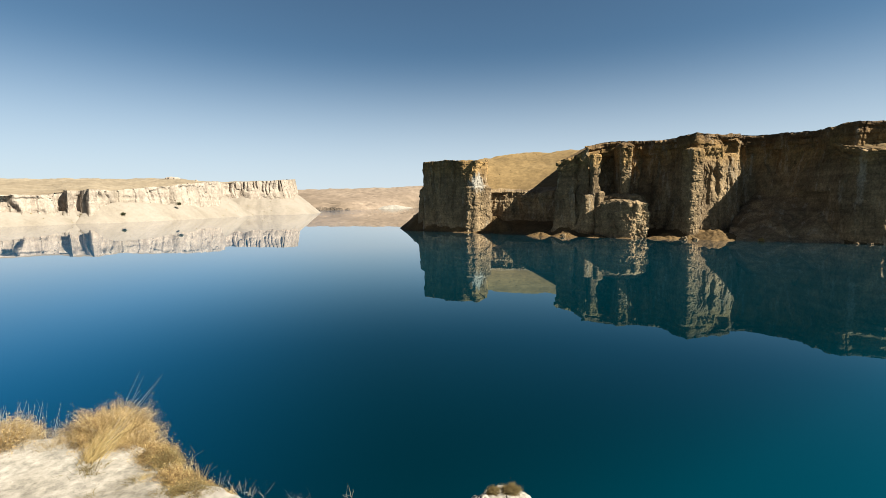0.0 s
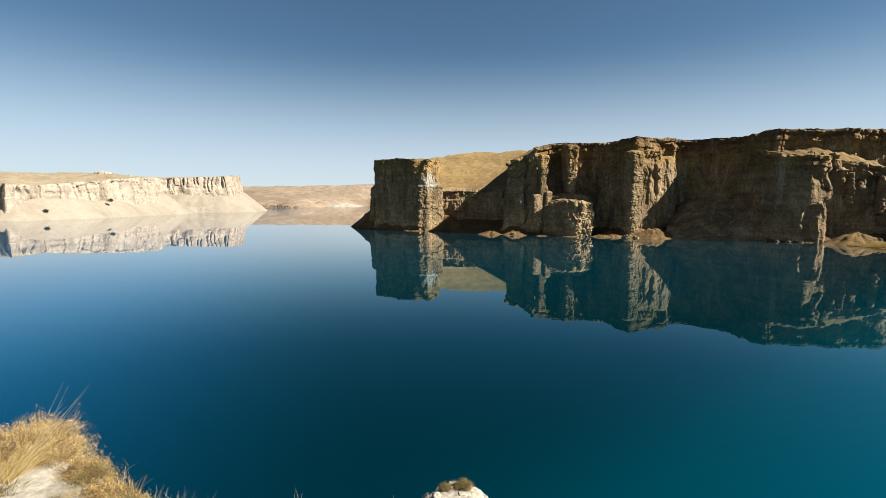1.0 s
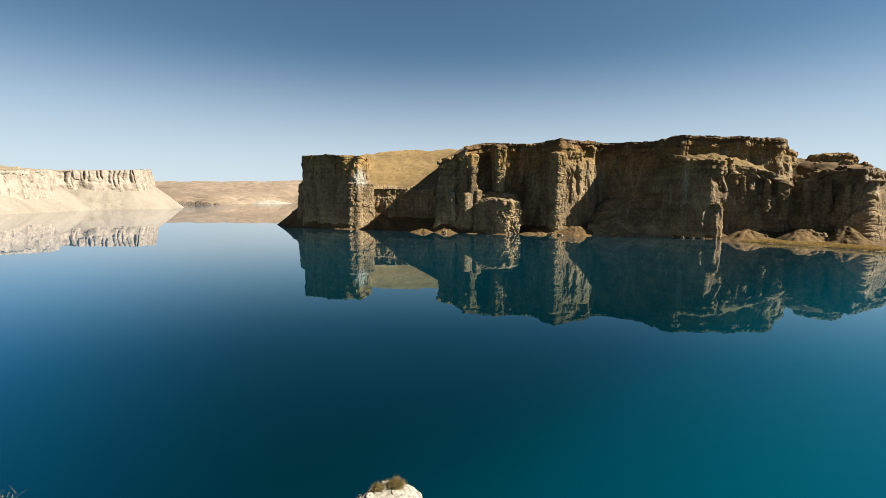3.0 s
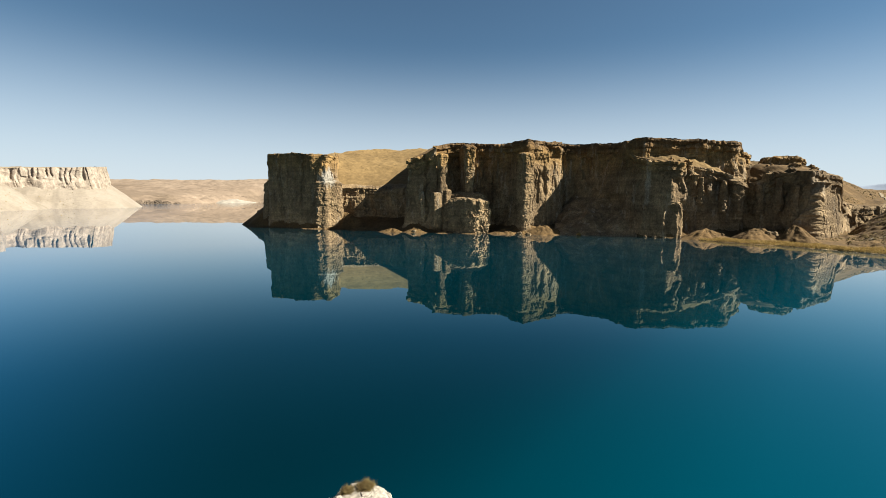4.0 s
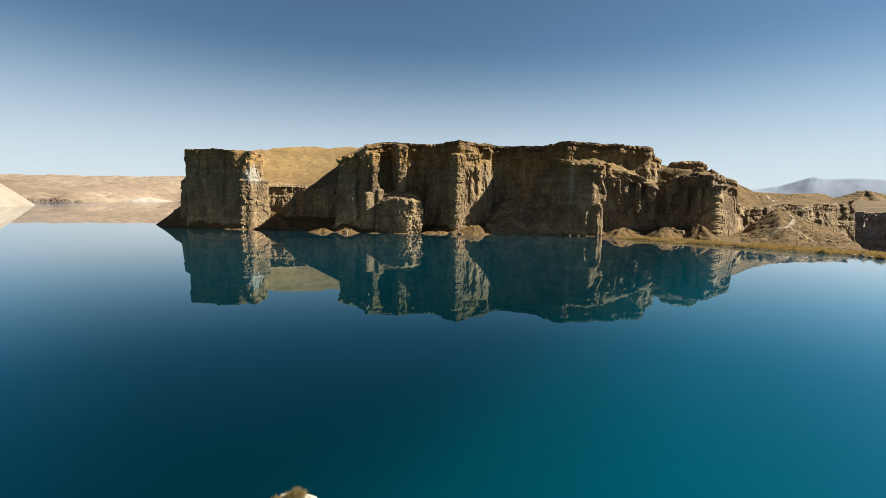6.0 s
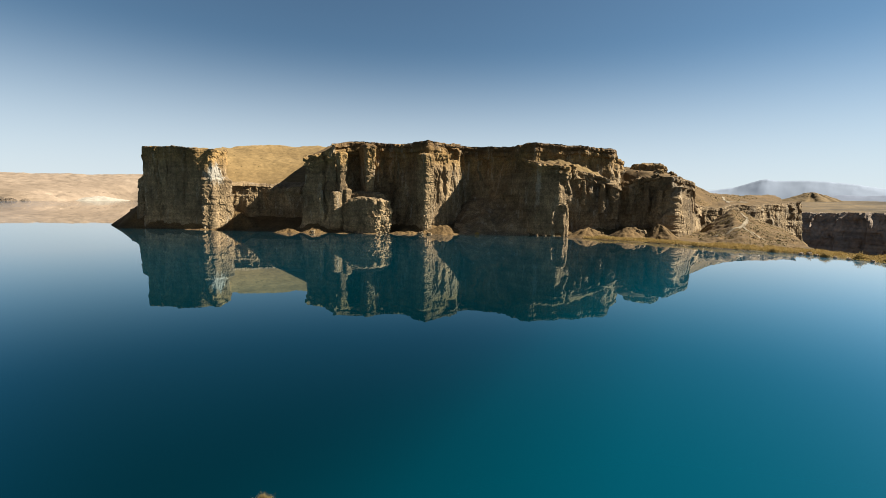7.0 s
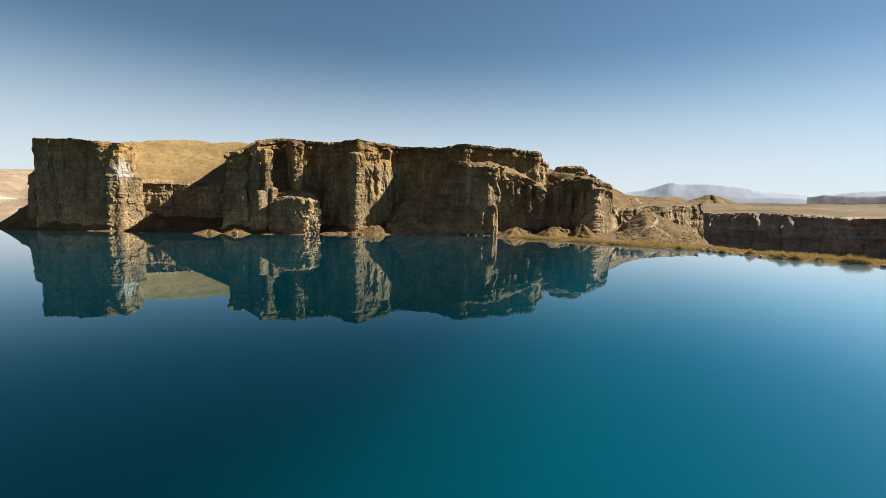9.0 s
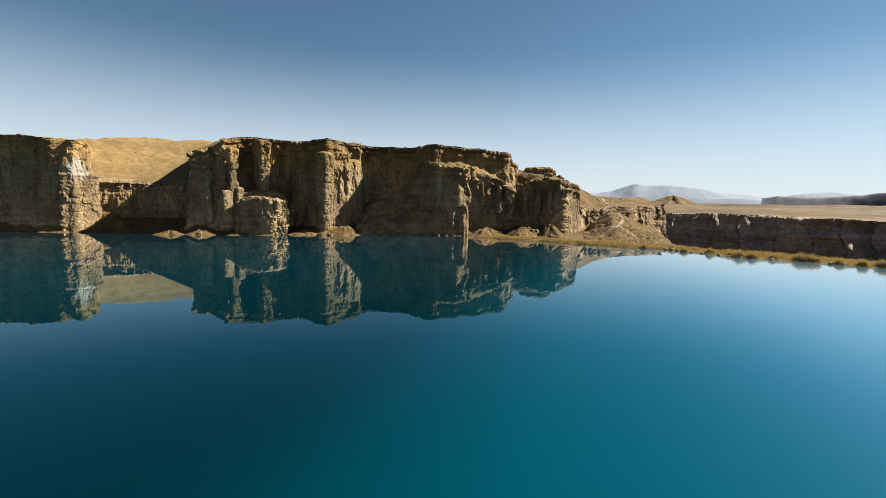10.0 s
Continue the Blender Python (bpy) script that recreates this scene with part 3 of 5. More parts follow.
PROW_FORMS = [(82, 5.5, 6.5, 26, 33, 0.7), (93.4, 2.6, 3.2, 26.3, 30.2, -1.7), (82.6, 0.3, 0.4, 8, 25.5, -0.9), (85.6, 0.4, 0.3, 10, 25.5, -0.8), (89.4, 0.3, 0.35, 14, 25.5, -0.7), (92.2, 0.3, 0.3, 15, 25, -0.6), (94.6, 0.3, 0.3, 16, 25, -0.6)]
ALCOVE_FORMS = [(112, 1.2, 2.4, 19, 27.5, -0.9), (127, 3.0, 3.0, 17, 26, -0.9), (121.5, 0.3, 0.5, 5, 25, -0.7), (133, 2.0, 2.6, 9, 23, 0.6)]
WING_FORMS = [(146.2, 1.9, 1.5, -2, 10, -1.8), (151.6, 1.6, 3.0, 11, 23.6, 0.9), (149.9, 0.5, 0.9, -2, 11, 0.5), (150.2, 0.3, 0.5, 4, 22, -0.8), (170.4, 0.2, 2.4, 9.5, 19, 2.2), (157.6, 0.2, 1.1, 13, 20.5, 1.6), (173.5, 0.4, 0.5, 2, 19, -0.8), (187, 0.4, 0.8, 3, 15, -0.9)]
EAST_FORMS = [(197, 7.5, 1.5, -2, 18, 2.6), (208.5, 0.5, 0.4, 8, 18, -0.4), (213.5, 0.4, 0.6, 9, 18, -0.3), (218, 0.5, 0.5, 10, 20, -0.4)]
under(cliff("tip_block", BLOCK, ROCK, seed=1, flute=0.3, rough=0.26, bed=0.1, swell=0.4, lean=0.025, joint=0.7, step=0.2, rise=0.2, round_off=1.2, land=SAND, fan=SCREE, strata=TIP_BEDS, forms=TIP_FORMS), headland)
under(cliff("bay_wall", [(x, y, z, bx, by, bz - 4, h, r) for x, y, z, bx, by, bz, h, r in BAY], ROCK, seed=2, flute=0.5, rough=0.5, bed=0.3, lean=0.05, backs=6, step=0.22, rise=0.2, fan=SCREE, strata=STEPPED_BEDS), headland)
BAY_LOW = [(x + 0.5, y + 1.9, z - 0.4) for x, y, z, *_ in BAY]
BAY_HIGH = [(20, 226, 33), (26, 232, 34), (40, 238, 36.2), (54, 240, 37), (66, 240, 38), (78, 238, 38)]
under(ruled("bay_slope", BAY_LOW, BAY_HIGH, SAND, step=0.4, rows=160, amp=0.5, size=11, power=0.9, seed=22), headland)
under(cliff("main_face", MAIN, ROCK, seed=3, flute=0.4, rough=0.3, joint=0.8, crack=0.5, bed=0.045, swell=0.5, round_off=1.2, step=0.2, rise=0.2, land=SCREE, fan=SCREE, strata=CAP_BEDS,
            forms=COL_FORMS + PROW_FORMS + ALCOVE_FORMS + WING_FORMS + EAST_FORMS, worn=[(108, 152, 0.7), (197, 240, 0.3)]), headland)
TIER_FORMS = [(50, 3.4, 1.4, 14, 26, 1.1), (56, 2.0, 0.6, 14, 24, 1.2), (26, 1.4, 0.8, 18, 26, 0.9), (33, 1.2, 0.6, 17, 25, 1.0), (37.2, 0.4, 0.5, 18, 28, -0.8)]
ALCOVE_LOW = [(82, 133, -0.5), (86, 130, -0.5), (92, 127.5, -0.5), (100, 126, -0.5), (108.5, 122.3, -0.5)]
ALCOVE_HIGH = [(93, 147.5, 6), (97, 150, 10), (101.5, 150, 13), (106, 145, 13), (109.5, 133, 10)]
under(ruled("alcove_apron", ALCOVE_LOW, ALCOVE_HIGH, ROCK, amp=0.8, size=3.5, seed=24, rows=80, step=0.35, power=1.1), headland)
under(cliff("upper_tier", TIER, ROCK, seed=4, foot=14, flute=0.35, rough=0.35, joint=0.7, swell=0.4, lean=0.12, step=0.22, rise=0.2, round_off=1.5, land=SAND, strata=CAP_BEDS, forms=TIER_FORMS), headland)
under(cliff("east_band", EAST, ROCK, seed=5, foot=-6, flute=0.4, joint=0.5, rough=0.3, swell=0.7, lean=0.08, land=SCREE, step=0.25, rise=0.25, strata=TIP_BEDS), headland)
TALUS_LOW = [(113, 121, 24.2), (116, 118.6, 23.8), (121, 120, 23), (127, 117.8, 22), (134, 115.2, 20.4), (139.5, 114, 18.2), (144, 114.2, 17.6)]
TALUS_HIGH = [(113.5, 126.4, 26.2), (117, 125.8, 27), (122, 123, 26.6), (127, 121.8, 25.8), (131, 119.6, 24.6), (136.5, 118.4, 22.2), (143, 116.6, 20)]
under(ruled("ledge_talus", TALUS_LOW, TALUS_HIGH, SAND, step=0.3, rows=36, amp=0.35, size=2.2, power=0.85, seed=27), headland)
SHOULDER_LOW = [(132, 121, 12), (140, 118, 15), (150, 118, 17.6), (160, 112.5, 20.5), (169, 109, 17), (177, 105, 9), (190, 102.5, 7), (225, 102, 8), (256, 102.5, 9)]
SHOULDER_HIGH = [(130, 152, 30), (146, 150, 29), (165, 145, 28.5), (180, 140, 28), (195, 132, 26), (200, 124, 22.5), (212, 117, 15.8), (250, 127, 16.8), (300, 132, 18)]
under(ruled("shoulder_slope", SHOULDER_LOW, SHOULDER_HIGH, SCREE, step=0.45, rows=110, amp=0.4, size=9, seed=23), headland)
for spec in [("pillar", 50.8, 154.7, 11, 27.3, 1.7, 1.6, 8, 0.0, 4, 11, 0.3), ("pillar", 48.6, 153.9, 2, 13.8, 2.0, 1.7, 10, 0.1, 4, 12, 0), ("pillar", 52.2, 154.0, 2, 15, 1.8, 1.7, 30, 0.12, 4, 13, 0),
             ("pillar", 44.2, 156.9, 3, 14.2, 0.9, 0.9, 0, 0.3, 4, 14, 0), ("boulder", 57.6, 149.4, -1, 12.2, 5.2, 4.0, -37, 0.04, 6.0, 15, 0), ("boulder", 61.9, 147.0, -1, 11.8, 2.6, 3.2, 8, 0.04, 8.0, 20, 0), ("boulder", 55.4, 152.2, -1, 10.8, 4.6, 4.2, -36, 0.12, 4, 19, 0), ("boulder", 59.5, 153.4, 8.5, 14.0, 7.6, 4.2, -37, 0.25, 5, 16, 0),
             ("buttress", 60.4, 155.8, 12.5, 30.6, 1.5, 3.6, -6, -0.5, 5, 17, 0), ("pillar", 76.4, 141.4, 0, 27.5, 1.9, 1.9, 10, -0.35, 3.4, 18, 0)]:
    nm, x, y, z0, z1, rx, ry, turn, taper, square, seed, waist = spec
    under(crag(nm, x, y, z0, z1, rx, ry, turn, ROCK, None, taper, square, 0.75 if nm == "boulder" else 0.34, seed, 0.2, waist), headland)
DEBRIS_LOW = [(142.5, 113.6, 17.2), (145.4, 108, 19.6), (148.2, 99.6, 20.8), (155, 99.4, 20.6), (165, 101, 19)]
DEBRIS_HIGH = [(146.5, 116.6, 20), (153, 116.5, 22.4), (156.5, 111, 23.4), (160, 107.5, 23), (167, 106.5, 21)]
under(ruled("shoulder_debris", DEBRIS_LOW, DEBRIS_HIGH, SCREE, step=0.3, rows=50, amp=0.7, size=2.6, power=0.9, seed=28, crags=0.35), headland)
for i, (x, y, z0, z1, r) in enumerate([(146.4, 108.5, 15, 21.4, 1.5), (149, 103.6, 15, 22.4, 1.3), (153.5, 106, 18, 24.4, 1.4), (160, 105.4, 18, 23.4, 1.3), (151.6, 112.6, 17, 24, 1.2),
                                      (156.8, 117, 20, 26.6, 3.0), (154.2, 117.2, 18, 24.4, 1.6), (157, 102.6, 17, 22.6, 1.1)]):
    under(crag("outcrop", x, y, z0, z1, r, r * 0.8, 20 * i, ROCK, None, 0.12, 4, 1.1, 400 + i, 0.22), headland)
for i in range(3, 9):
    w = i / 8
    under(crag("outcrop", 110.8 + 11 * w + 0.8 * math.sin(5 * i), 126.2 - 7.5 * w + 1.2 * math.sin(2.3 * i), 20, 25.6 + 1.0 * abs(math.sin(1.7 * i)) - 1.6 * w, 1.4 + 0.9 * abs(math.sin(3.1 * i)), 1.2, 37 * i, ROCK, None, 0.35, 3.0, 0.9, 440 + i, 0.22), headland)
for i, (x, y, z0, z1, r) in enumerate([(143.6, 109.4, 8, 17.4, 1.6), (145.2, 104.6, 9, 19, 1.4), (147, 100.6, 6, 17, 1.3), (137.4, 111.6, 6, 17.6, 1.5), (132.8, 113.4, 8, 18.4, 1.3), (126.4, 116.2, 11, 19.5, 1.0)]):
    under(crag("pinnacle", x, y, z0, z1, r, r * 0.8, 25 * i, ROCK, None, 0.4, 3.2, 0.5, 460 + i, 0.2), headland)
under(crag("buttress", 13.6, 182.0, -1, 18.5, 5.4, 3.6, 17, ROCK, None, 0.1, 4.5, 0.6, 452, 0.2), headland)
under(crag("buttress", 15.6, 184.0, -1, 14.5, 3.2, 3.2, 30, ROCK, None, 0.2, 4, 0.9, 453, 0.2), headland)
under(crag("outcrop", -13.2, 219, -1, 3.2, 3.2, 2.4, 30, ROCK, None, 0.2, 2.6, 1.0, 430, 0.25), headland)
under(crag("outcrop", -10.8, 210, -1, 6.5, 3.5, 3.0, 60, ROCK, None, 0.3, 2.6, 1.0, 431, 0.25), headland)
under(crag("knob", 158.5, 113.5, 22, 26.9, 6.2, 4, -60, ROCK, None, 0.22, 4, 1.0, 21, 0.25), headland)
for i, (x, y, h, r, st) in enumerate([(20.6, 182, 7.0, 7.6, 1.3), (8, 179.3, 1.2, 3.0, 2.6), (15, 176.6, 1.3, 3.2, 2.2), (26, 170, 1.6, 6, 1.3), (66.5, 142.6, 1.3, 2.6, 1.8), (57, 144.6, 0.8, 2.4, 2.6), (50, 149.4, 1.4, 3.0, 2.0), (33.5, 157.6, 1.9, 3.6, 1.5), (41.5, 154.6, 2.3, 4.4, 1.5), (70.5, 143.6, 2.4, 4.2, 1.4), (82, 138.4, 3.6, 6.4, 1.5), (75, 138.6, 1.8, 3, 1.2),
                                     (122.5, 110, 4.2, 7, 1.3), (133, 101, 4.6, 8, 1.3), (139.5, 94.5, 5.8, 7, 1.0)]):
    under(mound("scree_fan", x, y, -0.4, h, r, SCREE, None, 1.1, st, -27, 30 + i), headland)
E_HIGH = [(164, 97.5, 0.8), (173, 100.5, 1.6), (181, 101, 5.6), (189, 98.5, 10.2), (197, 98, 9.2), (207, 96, 5.5), (224, 95, 2), (248, 92, -8)]
E_LOW = [(133, 76, 0.3), (132.5, 70, -0.3), (133, 62, -0.3), (137, 53, 0), (141, 51.8, 0.8), (147, 53.5, -4)]
under(ruled("east_scree", E_LOW, E_HIGH, SCREE, amp=0.5, size=4, seed=41, rows=110, step=0.45), headland)

# ---- dam, canyon and plain ----
RIM_LOW = [(117, 106, -0.3), (126, 84, -0.3), (130, 66, -0.3), (134.5, 53, -0.3), (133.5, 44, -0.3), (131, 34, -0.3), (134.5, 24, -0.3), (136, 13.6, -0.3), (137.5, 7, -0.3), (139, -20, -0.3), (140, -90, -0.3)]
RIM_HIGH = [(150, 112, 1.4), (168, 100, 1.6), (168, 84, 1.4)] + [(x + 9, y + 3, 0.7) for x, y, z in RIM_LOW[3:]]
tagged(ruled("lake_rim", RIM_LOW, RIM_HIGH, SCREE, amp=0.15, size=2, seed=51, rows=12), "low earthy rim of the lake under reeds", "lake shore", kind="structure")
tagged(ruled("rim_slope", [(x, y, 0.7) for x, y, z in RIM_HIGH[3:]], [(x + 60, y - 10, -25) for x, y, z in RIM_HIGH[3:]], SCREE, amp=1.5, size=12, seed=52), "scrubby slope falling from the lake rim", "slope", kind="structure")
CANYON_PLAN = [(330, 330, 9, 700, 700, 14), (352, 210, 7.5, 800, 500, 14), (372, 148, 7.4, 800, 350, 14), (386, 104, 8.4, 850, 230, 14), (394, 71, 7.4, 850, 160, 14), (399, 24, 6.9, 850, 60, 14), (402, -60, 7, 850, -90, 14), (400, -200, 7, 850, -260, 14)]
canyon = thing("canyon_cliff", "shaded brown canyon wall beyond the lake rim", "cliff", (390, 90, 0))
under(cliff("rock_face", CANYON_PLAN, CANYON, step=0.9, rise=0.7, foot=-26, flute=1.2, bed=0.25, rough=0.8, swell=2.2, saw=0.9, seed=61, grain=2.6, lean=0.55, backs=44, land=PLAIN), canyon)
low = [(x, y, z) for _, _, _, x, y, z in CANYON_PLAN]
far = [(1500, 2600, 60), (2600, 2400, 45), (3000, 1700, 45), (3400, 1250, 45), (3500, 750, 40), (3600, 300, 42), (3700, -400, 42), (3500, -1200, 42)]
tagged(ruled("plain", low, far, PLAIN, step=12, rows=160, amp=4, size=190, seed=62), "dry golden plain beyond the canyon", "plain", kind="structure")


def ridge(name, label, az0, az1, dist, tops, material, base=-5, depth=350, seed=0, rough=8, category="mountain", steep=1.0):
    """A far range: a long hill whose crest follows the given heights at even bearings."""
    n, m = 220, 24
    az = np.radians(np.linspace(az0, az1, n))[None]
    crest = np.interp(np.linspace(0, 1, n), np.linspace(0, 1, len(tops)), tops)[None]
    crest = eased(crest.T, 9).T
    v = np.linspace(-1, 1, m)[:, None]
    r = dist + depth * (v + 1)
    fall = np.clip(steep * (1 - np.abs(v)), 0, 1) ** 0.8
    x, y = r * np.sin(az), r * np.cos(az)
    z = base + (crest - base) * fall + rough * ridged(x / (rough * 45), y / (rough * 45), 0, 4, seed) * (0.25 + fall) * fall
    return tagged(sheet(name, np.stack([x, y, z], -1), material), label, category)


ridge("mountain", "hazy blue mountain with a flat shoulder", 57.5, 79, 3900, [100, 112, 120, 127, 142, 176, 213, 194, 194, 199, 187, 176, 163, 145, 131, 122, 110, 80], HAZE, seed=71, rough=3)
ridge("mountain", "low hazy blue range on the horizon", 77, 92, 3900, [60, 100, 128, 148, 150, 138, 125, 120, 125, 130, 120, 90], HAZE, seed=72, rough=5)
ridge("foothill", "low hazy foothill before the mountain", 66, 82, 3400, [20, 40, 66, 80, 82, 76, 82, 86, 80, 74, 66, 50, 30], FOOT_HAZE, seed=75, rough=3, category="hill")
ridge("mesa", "flat dark mesa on the plain", 77.2, 92, 2300, [62, 66, 68, 67, 67, 70, 79, 88, 90, 90, 88, 80], MESA_HAZE, seed=73, depth=120, rough=3, category="mesa", base=10, steep=1.5)
for x, y, h, r, st in [(1500, 160, 16, 150, 2.2), (1250, 60, 12, 110, 2.6), (1750, 20, 22, 170, 2.4), (1100, 250, 9, 110, 2.4)]:
    tagged(mound("rise", x, y, 15, h, r, PLAIN, power=1.3, stretch=st, turn=80, seed=int(x)), "low golden rise on the dry plain", "hill", "rises on the plain")
tagged(mound("hill", 1430, 550, 16, 36, 92, PLAIN, power=1.2, seed=74), "small brown cone hill on the plain", "hill")

# ---- the western shore ----
WEST_LINE = [(-340, 120, 18), (-285, 210, 18), (-262, 255, 18.6), (-247, 276, 18.2), (-241, 286, 18.7), (-246, 297, 20), (-237, 292, 21), (-241, 304, 21.5), (-228, 298, 22),
             (-226, 318, 21.6), (-215.6, 336, 23.6), (-209, 352, 25.6), (-206, 366, 27.3), (-203, 414, 31.4), (-207, 440, 32.2), (-229, 484, 33.4), (-205, 487, 34.6), (-171, 497, 36.2),
             (-168, 520, 38), (-169.6, 544, 39.3), (-178, 565, 39.3), (-215, 600, 38)]
WEST_BACK = [(0, -520, 260, 34, 9, 18), (1, -470, 380, 36, 9, 18), (2, -430, 430, 37, 7.5, 15), (3, -410, 450, 38, 6, 12), (8, -365, 480, 38.5, 5.5, 10), (9, -350, 490, 39, 9, 14),
             (10, -320, 510, 40, 9, 13), (11, -305, 520, 40.5, 8, 12), (12, -295, 525, 41, 8, 12), (13, -290, 540, 38, 12, 15), (14, -285, 550, 38, 18, 20), (16, -250, 570, 38, 20, 32), (17, -235, 580, 38.5, 19.5, 26),
             (20, -220, 600, 39.5, 19, 24), (21, -240, 620, 38, 18, 20)]
WEST = brow(WEST_LINE, WEST_BACK)
WEST_FORMS = [(171, 5.0, 2.0, 5, 18, -4.5), (205, 1.6, 0.8, 7, 19, -3), (230, 2.0, 0.8, 6, 20, -2.5), (237, 1.0, 0.6, 6, 21.5, -2.2), (212, 0.8, 0.5, 8, 20, -2.5), (222, 1.0, 0.5, 8, 19, -2.5), (251, 0.6, 1.1, 8, 20.5, -2.5), (258, 0.8, 0.4, 9, 20.5, -2.2),
              (289, 1.0, 0.6, 15, 22, -2.5), (304, 0.6, 0.9, 11, 24.5, -2.2), (318, 0.8, 0.5, 13, 25.5, -2.6), (342, 0.6, 0.5, 18, 27.5, -2)]
gaps = random.Random(4)
WEST_FORMS += [(440 + 4.6 * i + gaps.uniform(-1.8, 1.8), gaps.uniform(0.1, 0.8), gaps.uniform(0.3, 1.7), gaps.uniform(20, 27), 40, -gaps.uniform(0.8, 2.6)) for i in range(14)]
west = thing("lakeside_cliff", "sunlit cream limestone cliff with scree fans at the water", "cliff", (-210, 380, 0))
under(cliff("rock_face", WEST, PALE, step=0.6, rise=0.5, flute=0.22, bed=0.03, rough=0.2, swell=0.9, joint=0.2, seed=81, grain=2.0, lean=0.16, backs=40, round_off=2.0, panel=0.22, saw=0.5, crack=1.1, slit=0.05, land=TOPSOIL, fan=FANS, caves=0.5, forms=WEST_FORMS), west)
# ---- the far shore ----
FAR_LOW = [(-330, 640, -0.5), (-230, 690, -0.5), (-175, 735, -0.5), (-140, 775, -0.5), (-95, 880, -0.5), (-60, 960, -0.5), (20, 960, -0.5)]
FAR_MID = [(-335, 680, 11), (-240, 735, 11), (-185, 775, 12), (-150, 815, 12), (-100, 915, 13), (-60, 990, 14), (30, 990, 14)]
FAR_HIGH = [(-420, 1080, 46), (-330, 1060, 42), (-250, 1075, 43), (-190, 1090, 44.5), (-120, 1100, 46), (-57, 1110, 49), (60, 1110, 52)]
far_shore = thing("far_shore_hill", "low tan hills closing the lake", "hill", (-150, 900, 0))
under(ruled("shore_slope", FAR_LOW, FAR_MID, FARLAND, amp=1.6, size=14, seed=91, step=2.5, power=0.7, rows=40), far_shore)
under(ruled("upper_slope", [(x, y - 3, z - 1.5) for x, y, z in FAR_MID], FAR_HIGH, FARLAND, crags=0.5, amp=0.9, size=16, seed=92, step=2, rows=160, power=0.85), far_shore)
under(mound("chalk_fan", -95, 867, -1, 8.5, 32, CHALK, None, 1.1, 1.9, 60, 93), far_shore)
for i, (x, y, h, r) in enumerate([(-199, 712, 3.0, 8), (-191, 716, 5.2, 9), (-182, 721, 4.2, 10), (-173, 728, 5.6, 8), (-165, 735, 3.4, 9), (-154, 748, 2.2, 8)]):
    under(crag("dark_crag", x, y, -2, h, r, r * 0.6, 38 + 6 * i, UMBER, None, 0.55, 2.4, 2.2, 94 + i, 0.6), far_shore)

# ---- plants ----
def plant_material(name, shades, rough=0.9, glow=0.25, tufts=0.0):
    """Dry stems and leaves: each one of its own shade, letting a little light through.
    tufts: how many darker, browner and paler tufts there are to the metre."""
    m, tree, bsdf = nodes_of(name)
    pick = tree.nodes.new("ShaderNodeNewGeometry").outputs["Random Per Island"]
    colour = ramp(tree, pick, [(i / (len(shades) - 1), c) for i, c in enumerate(shades)])
    if tufts:
        where = tree.nodes.new("ShaderNodeNewGeometry").outputs["Position"]
        tuft_tone = ramp(tree, noise_of(tree, where, tufts, 4, 0.65), [(0.36, (0.52, 0.47, 0.4)), (0.5, (0.95, 0.93, 0.9)), (0.64, (1.3, 1.27, 1.2))])
        colour = mix(tree, "MULTIPLY", 1.0, colour, tuft_tone)
    tree.links.new(colour, bsdf.inputs["Base Color"])
    bsdf.inputs["Roughness"].default_value = rough
    bsdf.inputs["Specular IOR Level"].default_value = 0.2
    through_leaf = tree.nodes.new("ShaderNodeBsdfTranslucent")
    tree.links.new(colour, through_leaf.inputs["Color"])
    both = node(tree, "ShaderNodeMixShader", Fac=glow)
    tree.links.new(bsdf.outputs[0], both.inputs[1])
    tree.links.new(through_leaf.outputs[0], both.inputs[2])
    tree.links.new(both.outputs[0], tree.nodes["Material Output"].inputs["Surface"])
    return m


STRAW = plant_material("dry straw", [(0.268, 0.185, 0.0701), (0.357, 0.255, 0.102), (0.433, 0.332, 0.159), (0.319, 0.217, 0.0829)])
GOLD = plant_material("golden dry leaves", [(0.0798, 0.0479, 0.0171), (0.217, 0.139, 0.0547), (0.342, 0.237, 0.105), (0.41, 0.308, 0.16)], tufts=16.0)
TWIGS = plant_material("dry brown twigs", [(0.14, 0.0956, 0.051), (0.217, 0.153, 0.0765), (0.306, 0.223, 0.115), (0.383, 0.293, 0.166)], tufts=16.0)
SEEDS = plant_material("pale seed heads", [(0.269, 0.212, 0.136), (0.325, 0.275, 0.199), (0.239, 0.178, 0.104), (0.347, 0.305, 0.239)])
OLIVE = plant_material("olive brown scrub", [(0.0867, 0.065, 0.0269), (0.13, 0.103, 0.039), (0.173, 0.13, 0.0536), (0.109, 0.0758, 0.0341)], tufts=16.0)
DARK = plant_material("dark green leaves", [(0.0191, 0.0224, 0.0095), (0.0319, 0.0351, 0.016), (0.051, 0.051, 0.0224), (0.0255, 0.0287, 0.0127)])
SHRUB = plant_material("brown shrub twigs", [(0.128, 0.0829, 0.0382), (0.191, 0.128, 0.0574), (0.255, 0.172, 0.0765), (0.166, 0.108, 0.051)])
REED = plant_material("golden reeds", [(0.196, 0.125, 0.0379), (0.249, 0.168, 0.0542), (0.298, 0.206, 0.0758), (0.217, 0.141, 0.0488)])
rng = np.random.default_rng(5)


